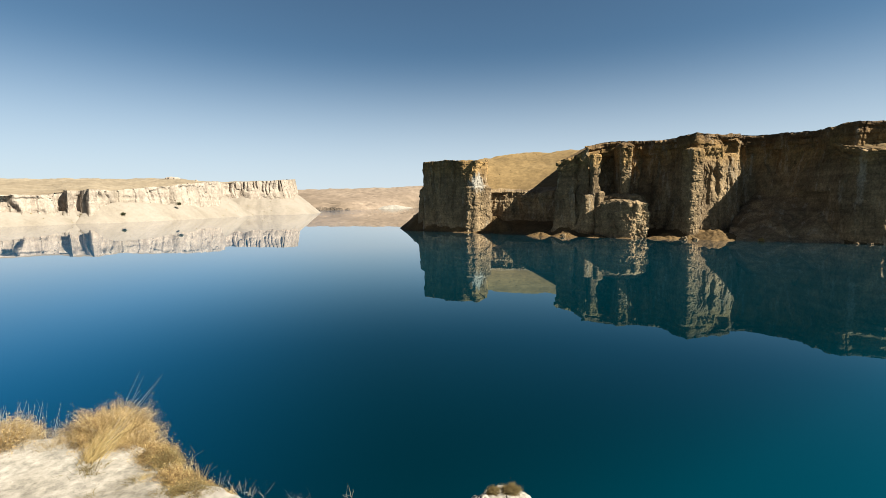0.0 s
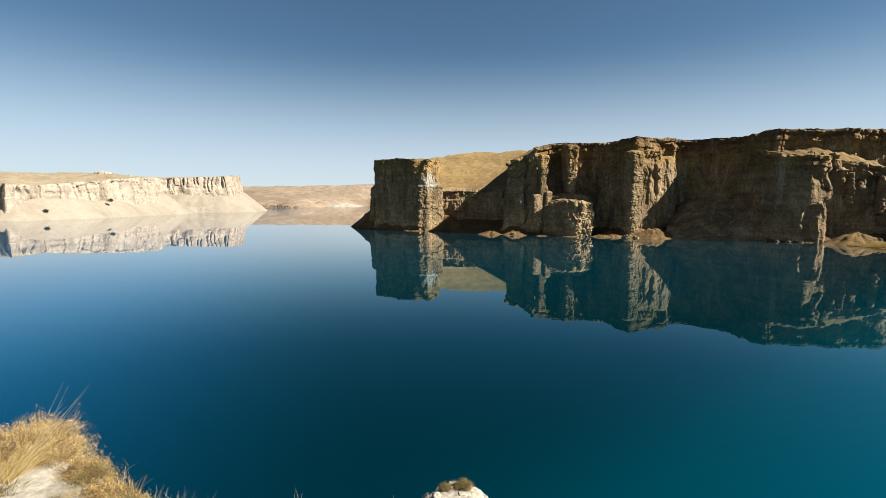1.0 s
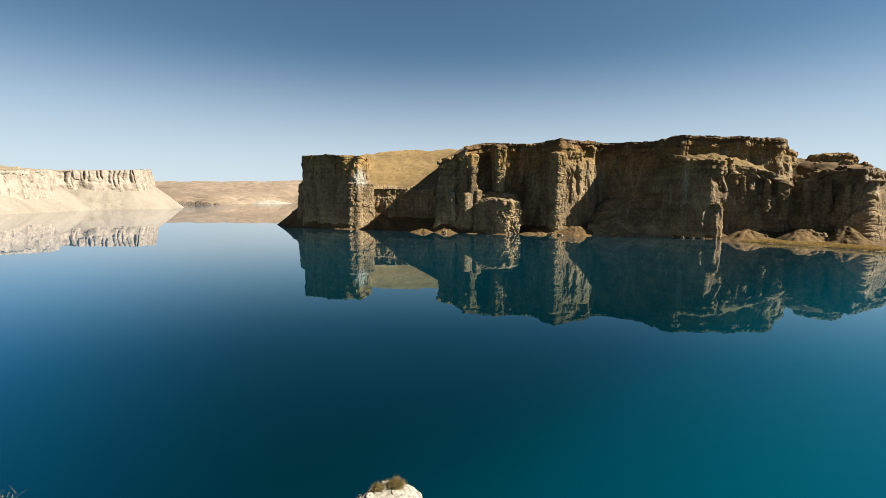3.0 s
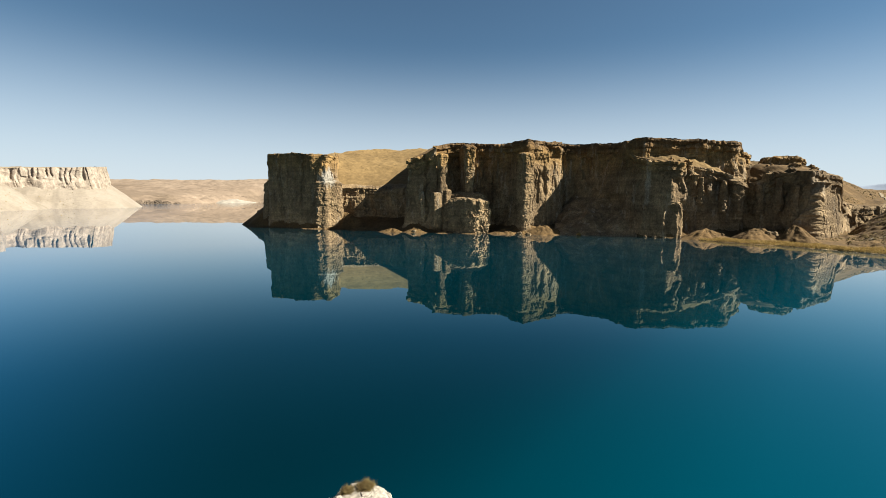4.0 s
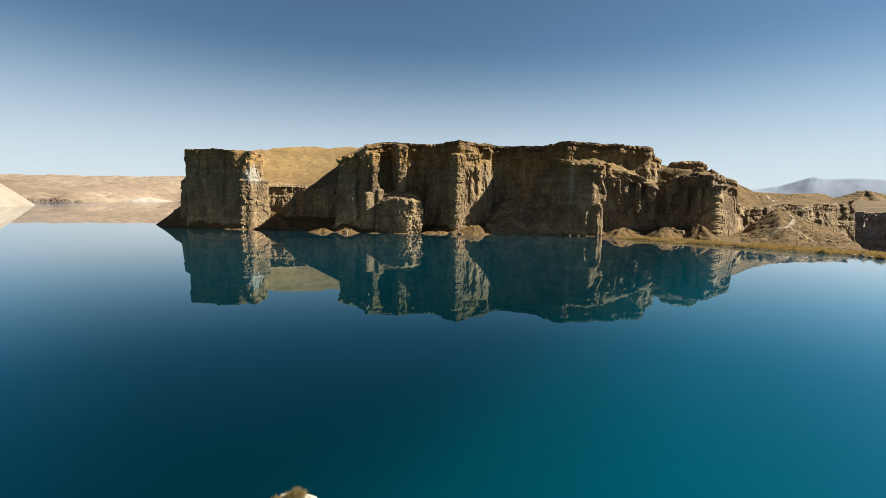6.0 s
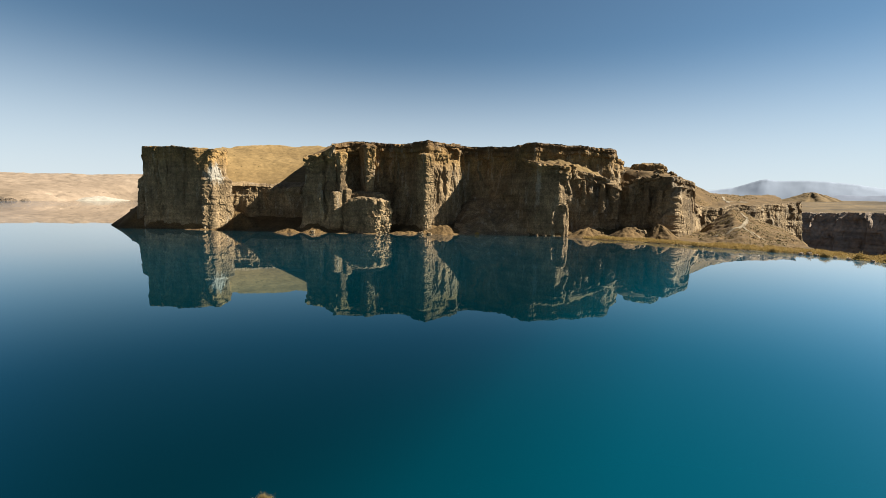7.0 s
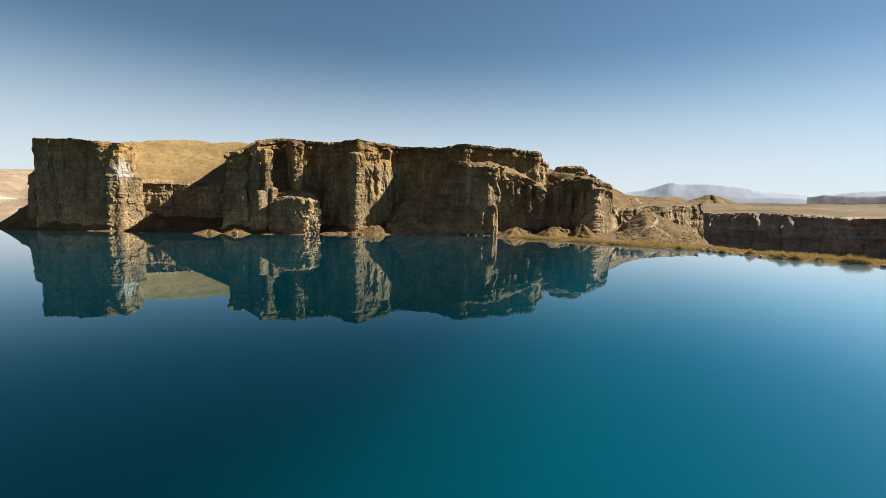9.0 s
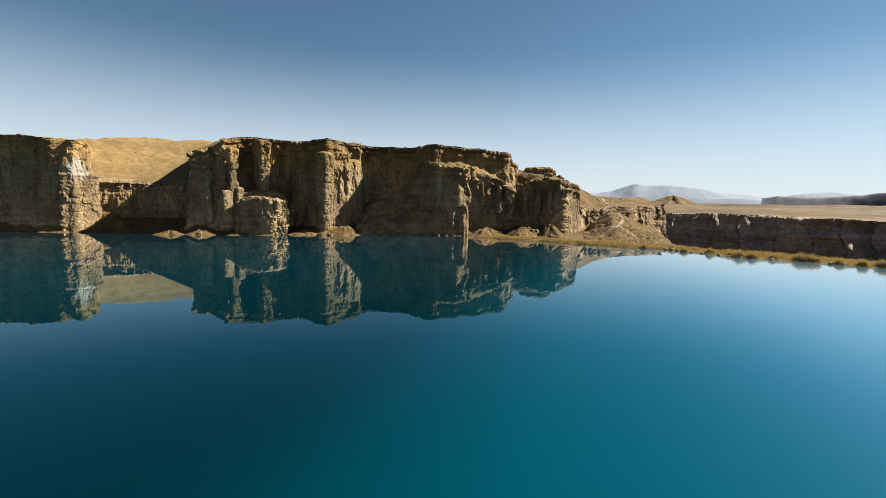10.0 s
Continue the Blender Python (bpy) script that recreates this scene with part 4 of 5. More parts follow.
def blades(base, way, length, width, droop=0.15, segments=3, tip=0.15):
    """Narrow curved ribbons: places and faces. way: unit vectors."""
    count = len(base)
    v = np.linspace(0, 1, segments + 1)
    side = np.cross(way, rng.normal(size=(count, 3)))
    side /= np.linalg.norm(side, axis=1)[:, None] + 1e-9
    bend = rng.normal(size=(count, 3)) * droop * 0.6 - np.array([0, 0, droop])
    line = base[:, None] + (way * length[:, None])[:, None] * v[None, :, None] + (bend * length[:, None])[:, None] * (v ** 2)[None, :, None]
    half = (width[:, None] * (1 - (1 - tip) * v[None]))[..., None] * 0.5 * side[:, None]
    pts = np.stack([line - half, line + half], 2).reshape(count, -1, 3)
    k = 2 * (segments + 1)
    one = np.array([[2 * i, 2 * i + 1, 2 * i + 3, 2 * i + 2] for i in range(segments)])
    faces = (np.arange(count)[:, None, None] * k + one[None]).reshape(-1, 4)
    return pts.reshape(-1, 3), faces, line[:, -1]


def flakes(at, size):
    """Small leaf or seed quads turned every way."""
    count = len(at)
    a = rng.normal(size=(count, 3))
    a /= np.linalg.norm(a, axis=1)[:, None]
    b = np.cross(a, rng.normal(size=(count, 3)))
    b /= np.linalg.norm(b, axis=1)[:, None]
    a, b = a * size[:, None], b * size[:, None] * 0.6
    pts = np.stack([at - a, at + b, at + a, at - b], 1).reshape(-1, 3)
    return pts, np.arange(4 * count).reshape(-1, 4)


def put(name, pts, faces, material, parent):
    ob = new(name, mesh_of(name, pts, faces, material, False))
    ob.parent = parent
    return tagged(ob, kind="stuff")


def dome_ways(count, spread, flat=1.0):
    a = rng.uniform(0, 2 * math.pi, count)
    lean = np.sqrt(rng.uniform(0, 1, count)) * spread
    w = np.stack([np.sin(lean) * np.cos(a), np.sin(lean) * np.sin(a), np.cos(lean) * flat], 1)
    return w / np.linalg.norm(w, axis=1)[:, None]


def thorn_bush(name, label, at, rx, ry, height, count, stems=TWIGS, leaves=SEEDS, leaf=0.006, group="", sprigs=0):
    """A dry cushion bush: fine twigs from a low woody base, a dense crumbly mass of small leaves in uneven tufts,
    and pale seed heads on sprigs that stand out of its dome."""
    bush = thing(name, label, "bush", at, group)
    wob = rng.uniform(0, 50)
    way = dome_ways(count, 1.5)
    reach = (way[:, 0] / rx) ** 2 + (way[:, 1] / ry) ** 2 + (way[:, 2] / height) ** 2
    lumps = 1 + 0.26 * fbm(way[:, 0] * 3 + wob, way[:, 1] * 3, way[:, 2] * 3, 3) + 0.3 * fbm(way[:, 0] * 9 + wob, way[:, 1] * 9, way[:, 2] * 9, 2, 3)
    length = reach ** -0.5 * lumps * rng.uniform(0.5, 1.0, count) ** 0.6
    start = way * length[:, None] * rng.uniform(0.3, 0.8, count)[:, None] * [1, 1, 0.8]
    end = way * length[:, None]
    d = end - start
    ln = np.linalg.norm(d, axis=1)
    p, f, tips = blades(start, d / ln[:, None], ln, rng.uniform(0.4, 0.8, count) * leaf * 0.6, 0.1)
    put("twig_mass", p, f, stems, bush)
    heads = np.concatenate([tips + rng.normal(size=tips.shape) * leaf * k for k in (0.9, 1.6, 2.2)] + [start + d * rng.uniform(0.3, 1, count)[:, None] + rng.normal(size=tips.shape) * leaf * 1.5])
    p, f = flakes(heads, rng.uniform(0.35, 1.0, len(heads)) * leaf)
    put("leaf_mass", p, f, leaves, bush)
    if sprigs:
        up = dome_ways(sprigs, 1.35) + np.array([0.12, 0, 0.35])
        up /= np.linalg.norm(up, axis=1)[:, None]
        shell = ((up[:, 0] / rx) ** 2 + (up[:, 1] / ry) ** 2 + (up[:, 2] / height) ** 2) ** -0.5
        root = up * (shell * 0.8)[:, None]
        long = shell * rng.uniform(0.15, 0.45, sprigs)
        p, f, ends = blades(root, up, long, np.full(sprigs, 0.0016), 0.15, 2)
        put("sprig_mass", p, f, stems, bush)
        along_it = np.concatenate([root + (ends - root) * k + rng.normal(size=ends.shape) * 0.004 for k in (0.55, 0.75, 0.9, 1.0, 1.0)])
        p, f = flakes(along_it, rng.uniform(0.0014, 0.0034, len(along_it)))
        put("seed_mass", p, f, SEEDS, bush)
    return bush


def grass_tuft(name, label, at, count, length, spread, toward=(0, 0, 1), pull=0.0, material=STRAW, width=0.004, base=0.05, group="", droop=0.15):
    """A tuft of dry grass blades from one root."""
    tuft = thing(name, label, "grass", at, group)
    way = dome_ways(count, spread) * (1 - pull) + np.array(toward) * pull
    way /= np.linalg.norm(way, axis=1)[:, None]
    start = np.stack([*(rng.normal(size=(2, count)) * base), np.zeros(count)], 1)
    p, f, tips = blades(start, way, length * rng.uniform(0.5, 1.0, count), np.full(count, width), droop, 4)
    put("foliage", p, f, material, tuft)
    return tuft


# ---- the lookout ----
LEDGE = [(-60, -40, 11, -60, -60, 12), (-20, 0, 10.6, -20, -40, 11), (-6, 3.2, 10.45, -6, -30, 10.6), (-3.6, 3.1, 10.4, -4, -30, 10.4), (-2.9, 3.0, 10.4, -2.5, -30, 10.4), (-2.42, 3.15, 10.38, -2, -30, 10.4), (-1.95, 2.95, 10.36, -1.8, -30, 10.4),
         (-1.52, 2.55, 10.36, -1.3, -30, 10.4), (-1.05, 2.3, 10.36, -0.9, -30, 10.4), (-0.5, 2.2, 10.3, -0.5, -30, 10.4), (0.2, 1.8, 10.3, 0, -30, 10.4), (1.0, 1.2, 10.3, 0.6, -30, 10.4), (1.4, 0.3, 10.3, 1, -30, 10.4), (1.6, -1.5, 10.3, 1.4, -30, 10.4), (2.5, -6, 10.4, 2, -30, 10.5), (6, -60, 10.5, 4, -80, 10.6)]


def lookout_ground():
    """The brink: dusty ground that breaks off in a rough slope to the water."""
    s, p = along(LEDGE, 0.04)
    keep = np.abs(p[:, 0]) < 9
    s, p = s[keep], p[keep]
    p[:, :2] = eased(p[:, :2], 7)
    n = np.stack([np.gradient(p[:, 1]), -np.gradient(p[:, 0])], 1)
    n = eased(n / np.linalg.norm(n, axis=1)[:, None], 25)
    drop = np.array([0, 0.03, 0.08, 0.16, 0.28, 0.45, 0.7, 1.0, 1.5, 2.2, 3.2, 4.6, 6.5, 9, 12])[::-1]
    reach = drop * 0.5 + 0.25 * (1 - np.exp(-drop / 0.25))
    ragged = 0.05 * fbm(s / 0.35, 0, 0, 4, 5)
    rows = []
    for d, r in zip(drop, reach):
        o = r + ragged + 0.15 * min(1, d) * fbm(s / 0.6, d / 0.6, 0, 4, 6)
        rows.append(np.stack([p[:, 0] + n[:, 0] * o, p[:, 1] + n[:, 1] * o, p[:, 2] - d], 1))
    edge = rows[-1]
    for w in np.linspace(0, 1, 90)[1:] ** 2.5:
        q = edge * (1 - w) + p[:, 3:6] * w
        q[:, 2] += min(1, w * 400) * (0.003 * fbm(q[:, 0] / 0.06, q[:, 1] / 0.06, 0, 5, 8, 0.65) + 0.005 * fbm(q[:, 0] / 0.9, q[:, 1] / 0.9, 0, 3, 9))
        rows.append(q)
    return sheet("lookout_ground", np.array(rows), CHALK)


tagged(lookout_ground(), "pale dusty cliff-top ground at the lookout", "ground", kind="structure")
outcrop = thing("rock_outcrop", "pale rounded rock outcrop below the lookout", "rock", (0.95, 6.94, 0))


def dome_stone(x, y, profile, seed):
    """A weathered stone head: rings of these radii and heights, broken by small ledges, cracks and pits."""
    radius, height = np.array(profile).T
    v = np.linspace(0, len(profile) - 1, 190) ** 1.0
    r, z = np.interp(v, range(len(profile)), radius)[:, None], np.interp(v, range(len(profile)), height)[:, None]
    a = np.linspace(0, 2 * math.pi, 260, endpoint=False)[None]
    wx, wy, wz = r * np.cos(a), r * np.sin(a) * 0.94, z + 0 * a
    bend = [0.1 * fbm(wx / 0.3, wy / 0.3, wz / 0.3 + 9 * k, 3, seed + k) for k in range(3)]
    d = 0.0
    for wide, deep in ((0.42, 0.022), (0.2, 0.018), (0.09, 0.009)):
        d = d + deep * hashed(np.floor((wx + bend[0]) / wide), np.floor((wy + bend[1]) / wide), np.floor((wz + bend[2]) / (0.7 * wide)), seed + int(100 * wide))
    d = d + 0.05 * fbm(wx / 0.3, wy / 0.3, wz / 0.3, 5, seed + 7, 0.55)
    share = np.minimum(1, r / 0.4)
    wx, wy, wz = wx * (1 + share * d / np.maximum(r, 0.3)), wy * (1 + share * d / np.maximum(r, 0.3)), wz + 0.45 * d
    return sheet("stone", np.stack([wx + x, wy + y, wz], -1)[::-1], CHALK, None, True, soft=False)


under(dome_stone(0.98, 7.0, [(0.0, 7.19), (0.2, 7.19), (0.37, 7.15), (0.5, 7.07), (0.62, 6.92), (0.73, 6.65), (0.84, 6.1), (1.0, 5.0), (1.3, 2.5), (1.7, -1.0)], 102), outcrop)
under(crag("stone", 0.52, 6.82, 6.6, 7.08, 0.17, 0.16, 40, CHALK, None, 0.2, 3.0, 0.09, 104, 0.015), outcrop)
for i, (x, y, z, r) in enumerate([(0.44, 6.75, 6.96, 0.08), (0.5, 6.62, 6.9, 0.07), (0.72, 6.5, 6.97, 0.05), (0.36, 6.6, 6.8, 0.08)]):
    under(crag("stone", x, y, z - 0.2, z + 0.1, r, r * 0.8, 50 * i, CHALK, None, 0.25, 3.2, 0.1, 110 + i, 0.012), outcrop)
under(crag("stone", 0.62, 6.9, 7.04, 7.3, 0.085, 0.07, 20, CHALK, None, 0.25, 3.0, 0.05, 103, 0.012, label="small white stone on top"), outcrop)
for x, y, z, r, h, n in [(0.8, 7.16, 7.17, 0.13, 0.13, 2200), (1.1, 7.16, 7.19, 0.17, 0.15, 3400), (0.68, 6.74, 7.06, 0.13, 0.11, 1600), (0.95, 6.75, 7.14, 0.05, 0.05, 150)]:
    thorn_bush("cushion_shrub", "small brown cushion shrub on the outcrop", (x, y, z), r, r * 0.8, h, n, SHRUB, OLIVE, 0.0055, "shrubs on the outcrop")

thorn_bush("thorn_bush", "dry golden thorn bush with pale seed heads on the brink", (-2.36, 3.1, 10.3), 0.33, 0.27, 0.27, 11000, TWIGS, GOLD, 0.0052, sprigs=160)
thorn_bush("thorn_bush", "dry golden thorn bush spilling over the brink", (-2.12, 3.0, 10.24), 0.17, 0.16, 0.21, 4600, TWIGS, GOLD, 0.0052, sprigs=80)
thorn_bush("thorn_bush", "dry brown thorn bush with bare twigs on the brink", (-3.0, 2.98, 10.34), 0.24, 0.2, 0.19, 4800, TWIGS, GOLD, 0.0052, sprigs=120)
thorn_bush("thorn_bush", "small sparse grey thorn bush on the brink", (-2.62, 2.92, 10.34), 0.14, 0.1, 0.12, 700, TWIGS, SEEDS, 0.0035, sprigs=60)
for x, y, n, l in [(-2.98, 2.98, 70, 0.34), (-3.12, 2.95, 50, 0.28), (-2.84, 2.96, 44, 0.26), (-2.74, 2.95, 26, 0.2)]:
    grass_tuft("grass_tuft", "tall bare grey stalks at the brink", (x, y, 10.38), n, l, 0.6, (0.3, 0.2, 0.8), 0.35, SEEDS, 0.0019, 0.07, group="bare stalks at the brink", droop=0.1)
grass_tuft("grass_tuft", "leaning tuft of long golden grass", (-2.28, 2.78, 10.36), 90, 0.46, 0.95, (0.66, 0.36, 0.5), 0.66, STRAW, 0.0034, 0.02, droop=0.12)
grass_tuft("grass_tuft", "short golden grass round the root of the tuft", (-2.26, 2.77, 10.36), 110, 0.24, 1.1, (0.6, 0.3, 0.6), 0.5, STRAW, 0.0034, 0.03, droop=0.2)
grass_tuft("grass_tuft", "short olive grass at the foot of the tuft", (-2.2, 2.68, 10.36), 160, 0.09, 1.3, (0.4, 0.1, 0.7), 0.25, OLIVE, 0.0035, 0.035, droop=0.3)
grass_tuft("grass_tuft", "few long pale stalks rising over the bush", (-2.2, 2.84, 10.42), 12, 0.62, 0.75, (0.72, 0.3, 0.56), 0.62, SEEDS, 0.0026, 0.03, droop=0.03)
for az, r, top, size, n in [(-33.6, 3.42, 10.46, 0.14, 1600), (-32.6, 3.28, 10.45, 0.13, 1500), (-32, 3.1, 10.43, 0.11, 1400), (-31.4, 3.0, 10.42, 0.1, 1400), (-30.6, 2.92, 10.41, 0.1, 1300), (-30.8, 3.06, 10.38, 0.1, 1300), (-29.8, 3.0, 10.35, 0.1, 1200),
                            (-29.6, 2.86, 10.39, 0.09, 1000), (-28.8, 2.94, 10.33, 0.09, 1000), (-28.4, 2.82, 10.37, 0.08, 1000), (-27.6, 2.9, 10.3, 0.08, 800), (-27.2, 2.8, 10.35, 0.07, 500), (-26.4, 2.88, 10.25, 0.07, 500), (-31.8, 2.9, 10.4, 0.06, 400), (-30.4, 2.8, 10.38, 0.06, 400)]:
    x, y = r * math.sin(radians(az)), r * math.cos(radians(az))
    thorn_bush("low_scrub", "low olive brown scrub along the brink", (x, y, top - size), size * 0.95, size * 0.8, size, n, SHRUB, OLIVE if n in (1500, 1300, 1000, 400) else GOLD, 0.005, "scrub along the brink", sprigs=6)
    grass_tuft("grass_tuft", "short straw grass among the scrub", (x, y, top - size), 90, size * 1.15, 0.8, material=GOLD, width=0.0022, base=size * 0.4, group="grass among the scrub")
grass_tuft("grass_tuft", "small feathery straw tuft on the brink", (-1.53, 2.62, 10.28), 120, 0.2, 0.5, (0.3, 0.1, 0.9), 0.2, GOLD, 0.004, 0.03)
for x, y, r in [(-1.86, 2.58, 0.06), (-1.8, 2.62, 0.045), (-1.62, 2.46, 0.06), (-2.4, 2.86, 0.05), (-2.32, 2.88, 0.05), (-2.0, 2.42, 0.05), (-2.72, 2.78, 0.04)]:
    grass_tuft("grass_tuft", "tiny dry tuft in the dust", (x, y, 10.35), 130, r * 1.5, 1.3, material=OLIVE if r > 0.045 else STRAW, width=0.0018, base=r * 0.45, group="tiny tufts in the dust", droop=0.25)
for az, r, z, n in [(-27.2, 2.95, 10.3, 7), (-25.6, 2.92, 10.26, 12), (-24.2, 2.9, 10.22, 14), (-23, 2.9, 10.2, 10), (-19.6, 2.85, 10.15, 6), (-18.0, 2.85, 10.12, 4), (-12.4, 2.8, 10.14, 9), (-0.2, 2.6, 10.14, 5)]:
    grass_tuft("grass_tuft", "sparse thin stalks below the brink", (r * math.sin(radians(az)), r * math.cos(radians(az)), z), n, 0.11, 0.9, material=SEEDS, width=0.0017, base=0.02, group="stalks below the brink")

# ---- reeds along the rim ----
def reed_bed():
    s, p = along(RIM_LOW, 0.5)
    keep = p[:, 1] > -15
    p = p[keep]
    count = 42000
    i = rng.integers(0, len(p), count)
    across = rng.uniform(0, 1, count) ** 1.3
    wide = np.where(p[i, 1] > 60, 5.0, 9.0)
    base = np.stack([p[i, 0] + across * wide + rng.normal(size=count) * 0.4, p[i, 1] + across * 3 + rng.normal(size=count) * 0.4, np.full(count, 0.1) + 0.6 * across], 1)
    tall = (0.3 + 0.75 * smooth(fbm(base[:, 0] / 7, base[:, 1] / 7, 0, 3, 3), -0.5, 0.8)) * rng.uniform(0.5, 1.2, count)
    pts, faces, _ = blades(base, dome_ways(count, 0.5), tall, np.full(count, 0.09), 0.2, 2)
    ob = put("reed_bed", pts, faces, REED, None)
    return tagged(ob, "golden reeds and dry grass along the shore", "reeds", kind="stuff")


reed_bed()


def reed_clump(x, y, z, r, h, count=1500):
    clump = thing("reed_clump", "rounded golden reed clump at the water", "reeds", (x, y, z), "reed clumps on the rim")
    way = dome_ways(count, 1.3)
    length = ((way[:, 0] / r) ** 2 + (way[:, 1] / r) ** 2 + (way[:, 2] / h) ** 2) ** -0.5 * rng.uniform(0.6, 1.05, count)
    length = length * (0.8 + 0.25 * fbm(way[:, 0] * 2.5 + x, way[:, 1] * 2.5 + y, way[:, 2] * 2, 3, 4))
    p, f, tips = blades(way * length[:, None] * 0.3, way, length * 0.7, np.full(count, 0.07), 0.12, 2)
    put("foliage", p, f, REED, clump)
    at = tips + rng.normal(size=tips.shape) * 0.12
    p, f = flakes(at, rng.uniform(0.05, 0.1, len(at)))
    put("plume_mass", p, f, REED, clump)
    return clump


for x, y, r, h in [(133, 47, 1.4, 1.6), (135, 41, 1.6, 1.9), (134, 36, 1.2, 1.3), (132.5, 33.5, 2.3, 2.6), (133, 31, 1.8, 2.2), (135, 27, 1.4, 1.4), (136.5, 22, 2.4, 2.7), (137, 19.5, 1.8, 2.4), (137, 15, 1.5, 1.6),
                   (138, 11, 1.6, 2.0), (139, 8, 2.0, 2.4), (139, 4, 1.8, 2.0), (136, 51, 1.3, 1.5), (133, 58, 1.2, 1.2), (131.5, 66, 1.2, 1.2), (129, 76, 1.3, 1.3)]:
    reed_clump(x, y, 0.0, r, h)


# ---- loose stones on the slopes ----
from mathutils.bvhtree import BVHTree


def surface_of(names):
    """The slopes by these names as one thing to drop places onto."""
    pts, polys = [], []
    for ob in bpy.data.objects:
        if ob.type == "MESH" and ob.name.split(".")[0] in names:
            base = len(pts)
            pts += [tuple(v.co) for v in ob.data.vertices]
            polys += [tuple(base + i for i in f.vertices) for f in ob.data.polygons]
    return BVHTree.FromPolygons(pts, polys)


def drop(tree_of, x, y, high=60):
    hit = tree_of.ray_cast(Vector((x, y, high)), Vector((0, 0, -1)))[0]
    return hit.z if hit else None


SLOPES = surface_of({"east_scree", "shoulder_slope", "scree_fan", "alcove_apron", "lake_rim", "plateau"})
stone_rng = np.random.default_rng(9)


def boulder(x, y, z, r, material, seed):
    return tagged(crag("boulder", x, y, z - 0.35 * r, z + 0.75 * r, r, r * stone_rng.uniform(0.6, 1.0), stone_rng.uniform(0, 180), material, None, 0.25, 2.8, 0.5 * min(r, 1.2), seed, max(0.14, r / 5)),
                  "angular tan boulder fallen onto the scree", "boulder", "boulders on the slopes")


for i in range(22):
    x, y = (stone_rng.uniform(118, 175), stone_rng.uniform(50, 112)) if i < 20 else (stone_rng.uniform(150, 215), stone_rng.uniform(104, 138))
    z = drop(SLOPES, x, y)
    if z is not None and 0.3 < z < 27:
        boulder(x, y, z, stone_rng.uniform(0.25, 0.6), ROCK, 300 + i)
for i, (x, y, r) in enumerate([(72.5, 137.5, 1.2), (75.2, 136.2, 0.9), (40, 152.5, 0.8), (54, 147.5, 0.9), (136.6, 98.4, 1.3), (58, 145.3, 0.7), (111, 118.6, 0.7), (108.5, 119.8, 0.6)]):
    boulder(x, y, drop(SLOPES, x, y) or 0.1, r, ROCK, 360 + i)

for i, (x, y, r) in enumerate([(118.2, 112.9, 0.5), (119.6, 112.2, 0.4), (116.8, 113.8, 0.35), (120.8, 111.6, 0.3)]):
    boulder(x, y, 0.05, r, PALE, 380 + i)
for i, (x, y, r) in enumerate([(134.2, 52.2, 0.6), (134.4, 50.6, 0.8), (133.9, 48.9, 0.5), (134.0, 47.2, 0.7), (133.4, 45.2, 0.45), (132.9, 42.4, 0.5), (131.8, 38, 0.5), (131.2, 33.2, 0.6), (133.6, 27, 0.5), (135.6, 16.4, 0.6)]):
    boulder(x, y, 0.05, r, CANYON, 390 + i)

# ---- footpaths worn into the eastern slope ----
PATH = earth_material("pale trodden dust", (0.155, 0.123, 0.0874), (0.133, 0.106, 0.0736), (0.103, 0.0806, 0.0543), 2.0, 0.3)


def footpath(points, wide, label):
    s, p = along(points, 0.5)
    p = eased(p, 5)
    p[:, :2] += 0.15 * np.stack([fbm(s / 4, 0, 0, 3, 7), fbm(s / 4, 5, 0, 3, 8)], 1)
    t = np.stack([np.gradient(p[:, 0]), np.gradient(p[:, 1])], 1)
    t /= np.linalg.norm(t, axis=1)[:, None]
    rows = []
    for o in (-0.5, -0.25, 0, 0.25, 0.5):
        w = o * wide * (1 + 0.4 * fbm(s / 3, o, 0, 2, 9))
        x, y = p[:, 0] - t[:, 1] * w, p[:, 1] + t[:, 0] * w
        z = [drop(SLOPES, a, b) for a, b in zip(x, y)]
        if None in z:
            return None
        rows.append(np.stack([x, y, np.array(z) + 0.2], 1))
    return tagged(sheet("footpath", np.array(rows)[::-1], PATH), label, "path", "footpaths on the slope", "structure")


footpath([(189, 94.6), (186.5, 91), (181, 88), (175.1, 85.5), (168.7, 82.7), (162.2, 80.8), (154.6, 80.5), (148, 80.9)], 0.9, "pale footpath slanting down the scree")
footpath([(163, 80.8), (161.6, 78), (159.8, 75.2), (157, 72.4), (153.4, 69.4)], 0.75, "pale footpath branching to the shore")
footpath([(159.6, 80.4), (158.4, 77), (155, 72.6)], 0.45, "pale footpath branching to the shore")
footpath([(219, 118), (213, 114), (209.5, 110.5), (204, 107.5)], 1.2, "faint footpath over the shoulder")
footpath([(214.5, 114.8), (219, 112.5), (224, 111.5)], 1.0, "faint footpath over the shoulder")
footpath([(212, 112.6), (217, 110.3), (223, 108.8)], 1.0, "faint footpath over the shoulder")
reed_clump(90.2, 129.6, 0.0, 0.8, 1.2)


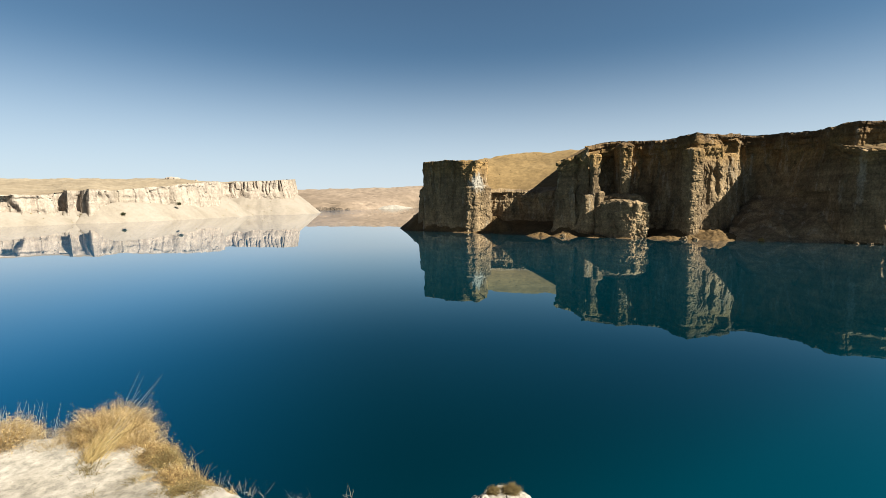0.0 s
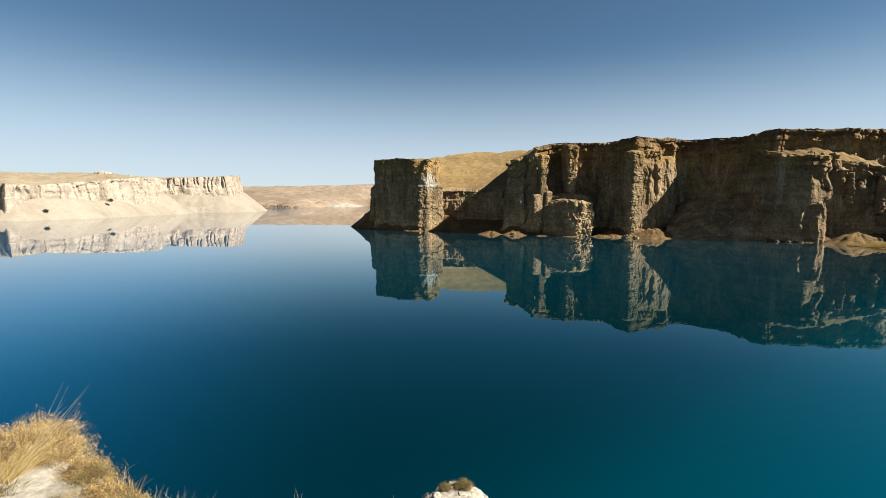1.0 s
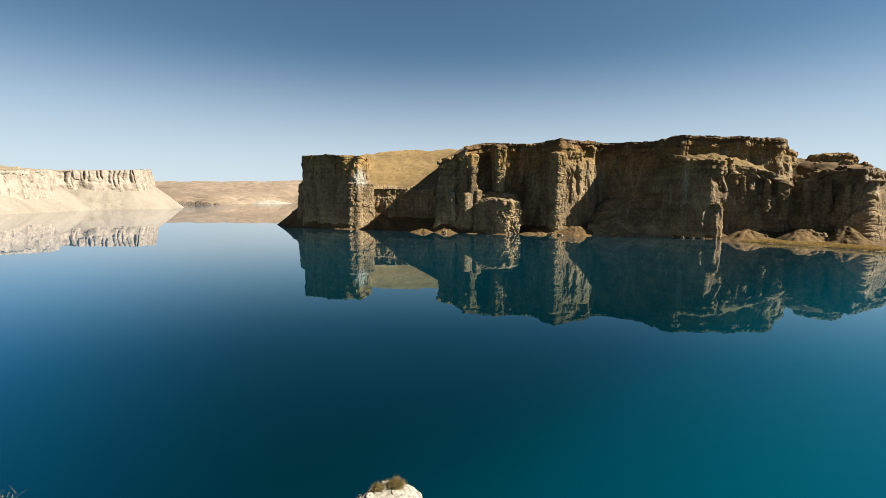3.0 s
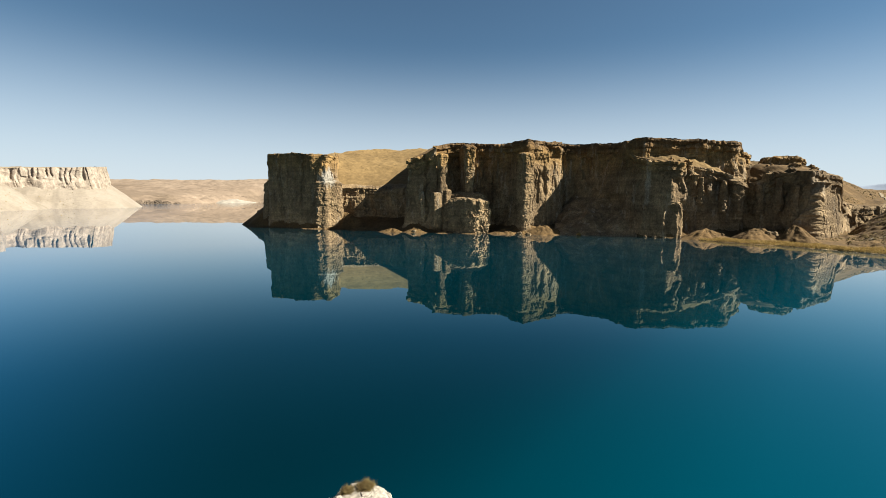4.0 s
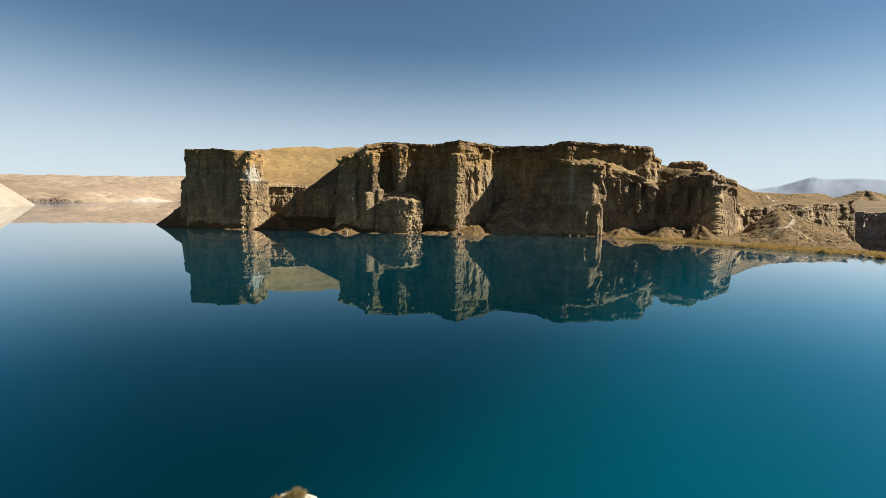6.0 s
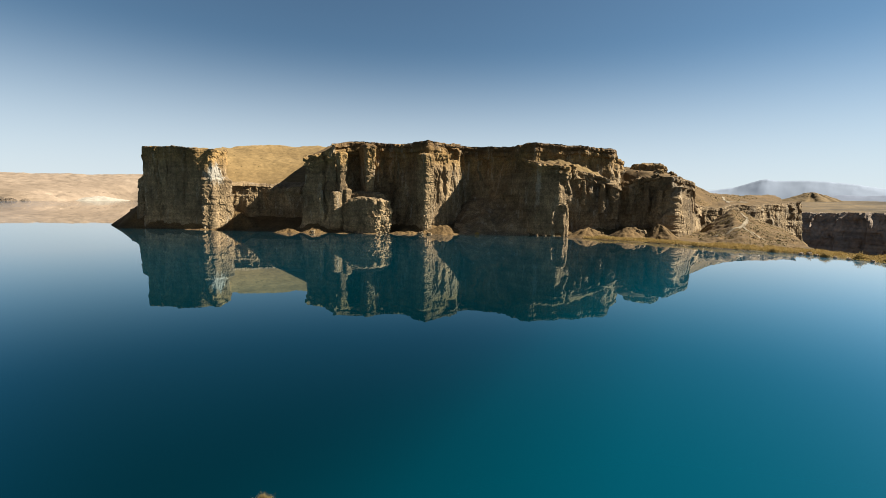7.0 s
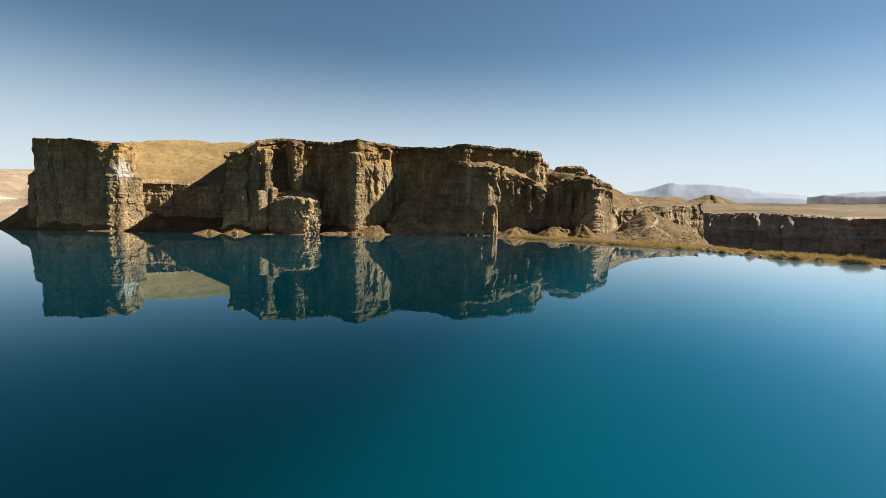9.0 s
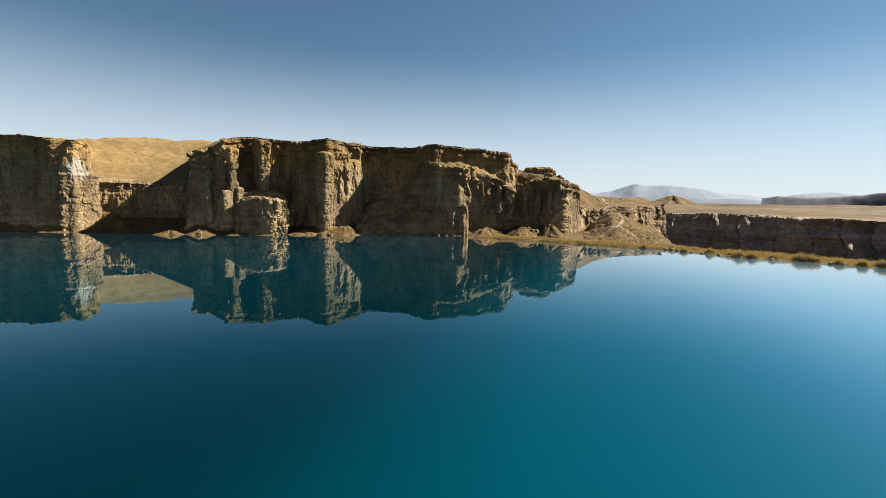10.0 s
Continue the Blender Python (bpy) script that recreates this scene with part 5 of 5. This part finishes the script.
# ---- pebbles on the lookout ----
def pebbles():
    """Small stones and crumbs of chalk strewn over the brink."""
    near = surface_of({"lookout_ground"})
    count, pts, faces = 0, [], []
    ring = [(1, 0, 0), (0.3, 0.9, 0), (-0.8, 0.6, 0), (-0.8, -0.6, 0), (0.3, -0.9, 0)]
    while count < 9000:
        x, y = stone_rng.uniform(-4.2, -0.8), stone_rng.uniform(1.6, 3.3)
        z = drop(near, x, y, 12)
        count += 1
        if z is None or z < 10.15:
            continue
        r = 0.003 + 0.015 * stone_rng.uniform() ** 5
        turn = stone_rng.uniform(0, 6.3)
        base = len(pts)
        for dx, dy, _ in ring:
            k = stone_rng.uniform(0.7, 1.1)
            pts.append((x + r * k * (dx * math.cos(turn) - dy * math.sin(turn)), y + r * k * (dx * math.sin(turn) + dy * math.cos(turn)), z - 0.3 * r))
        pts.append((x + 0.2 * r, y, z + 0.3 * r))
        pts.append((x - 0.3 * r, y + 0.2 * r, z + 0.28 * r))
        faces += [(base + i, base + (i + 1) % 5, base + 5 + (i % 2)) for i in range(5)]
    ob = new("pebbles", mesh_of("pebbles", pts, faces, CHALK, False))
    return tagged(ob, "loose pale pebbles on the dusty brink", "pebbles", kind="stuff")


pebbles()


# ---- scrub dotted over the slopes ----
def scrub_dots():
    """Low dry cushions all over the eastern slopes and the headland's ledges, too many to count."""
    pts, faces = [], []
    picks = np.random.default_rng(21)
    areas = [(124, 215, 52, 104, 9000), (140, 262, 102, 140, 8000), (12, 70, 190, 238, 110), (-270, -160, 270, 520, 900)]
    for x0, x1, y0, y1, many in areas:
        for x, y in zip(picks.uniform(x0, x1, many), picks.uniform(y0, y1, many)):
            z = drop(SCRUB_GROUND, x, y)
            if z is None or z < 0.7 or fbm(x / 9, y / 9, 0, 3, 5) < -0.25:
                continue
            r = (0.08 + 0.22 * picks.uniform() ** 2) * (1.0 if x > 0 else 1.7)
            base = len(pts)
            turn = picks.uniform(0, 1)
            for ring, high in ((1.0, -0.15), (0.8, 0.4), (0.35, 0.75)):
                for i in range(6):
                    a = (i + turn) * math.pi / 3
                    k = r * ring * picks.uniform(0.7, 1.2)
                    pts.append((x + k * math.cos(a), y + k * math.sin(a), z + r * high * picks.uniform(0.8, 1.2)))
            for layer in (0, 6):
                faces += [(base + layer + i, base + layer + (i + 1) % 6, base + layer + 6 + (i + 1) % 6, base + layer + 6 + i) for i in range(6)]
    return tagged(new("slope_scrub", mesh_of("slope_scrub", pts, faces, OLIVE, False)), "dark dry cushion scrub dotted over the slopes", "scrub", kind="stuff")


SCRUB_GROUND = surface_of({"east_scree", "shoulder_slope", "lake_rim", "bay_slope", "scree"})
scrub_dots()
for x, y, z, r in [(-202, 353.9, 11.6, 1.4), (-216.9, 312.7, 5.2, 1.1)]:
    thorn_bush("hillside_bush", "dark green bush clinging to the pale cliff", (x, y, z), r, r * 0.8, r, 500, OLIVE, DARK, 0.2, "bushes on the pale cliff")
TABLE = surface_of({"plateau"})
for i, (x, y, r) in enumerate([(-290, 490, 1.6), (-286, 490, 2.2), (-282, 491, 1.8), (-279, 491, 1.3), (-262, 494, 1.5), (-305, 300, 1.2), (-318, 320, 1.4)]):
    z = drop(TABLE, x, y)
    if z is not None:
        tagged(crag("plateau_rock", x, y, z - 0.6, z + r * 1.1, r * 1.4, r, 30 * i, PALE, None, 0.2, 3.2, 0.5, 470 + i, 0.3), "low weathered rock standing on the plateau", "rock", "rocks on the plateau")
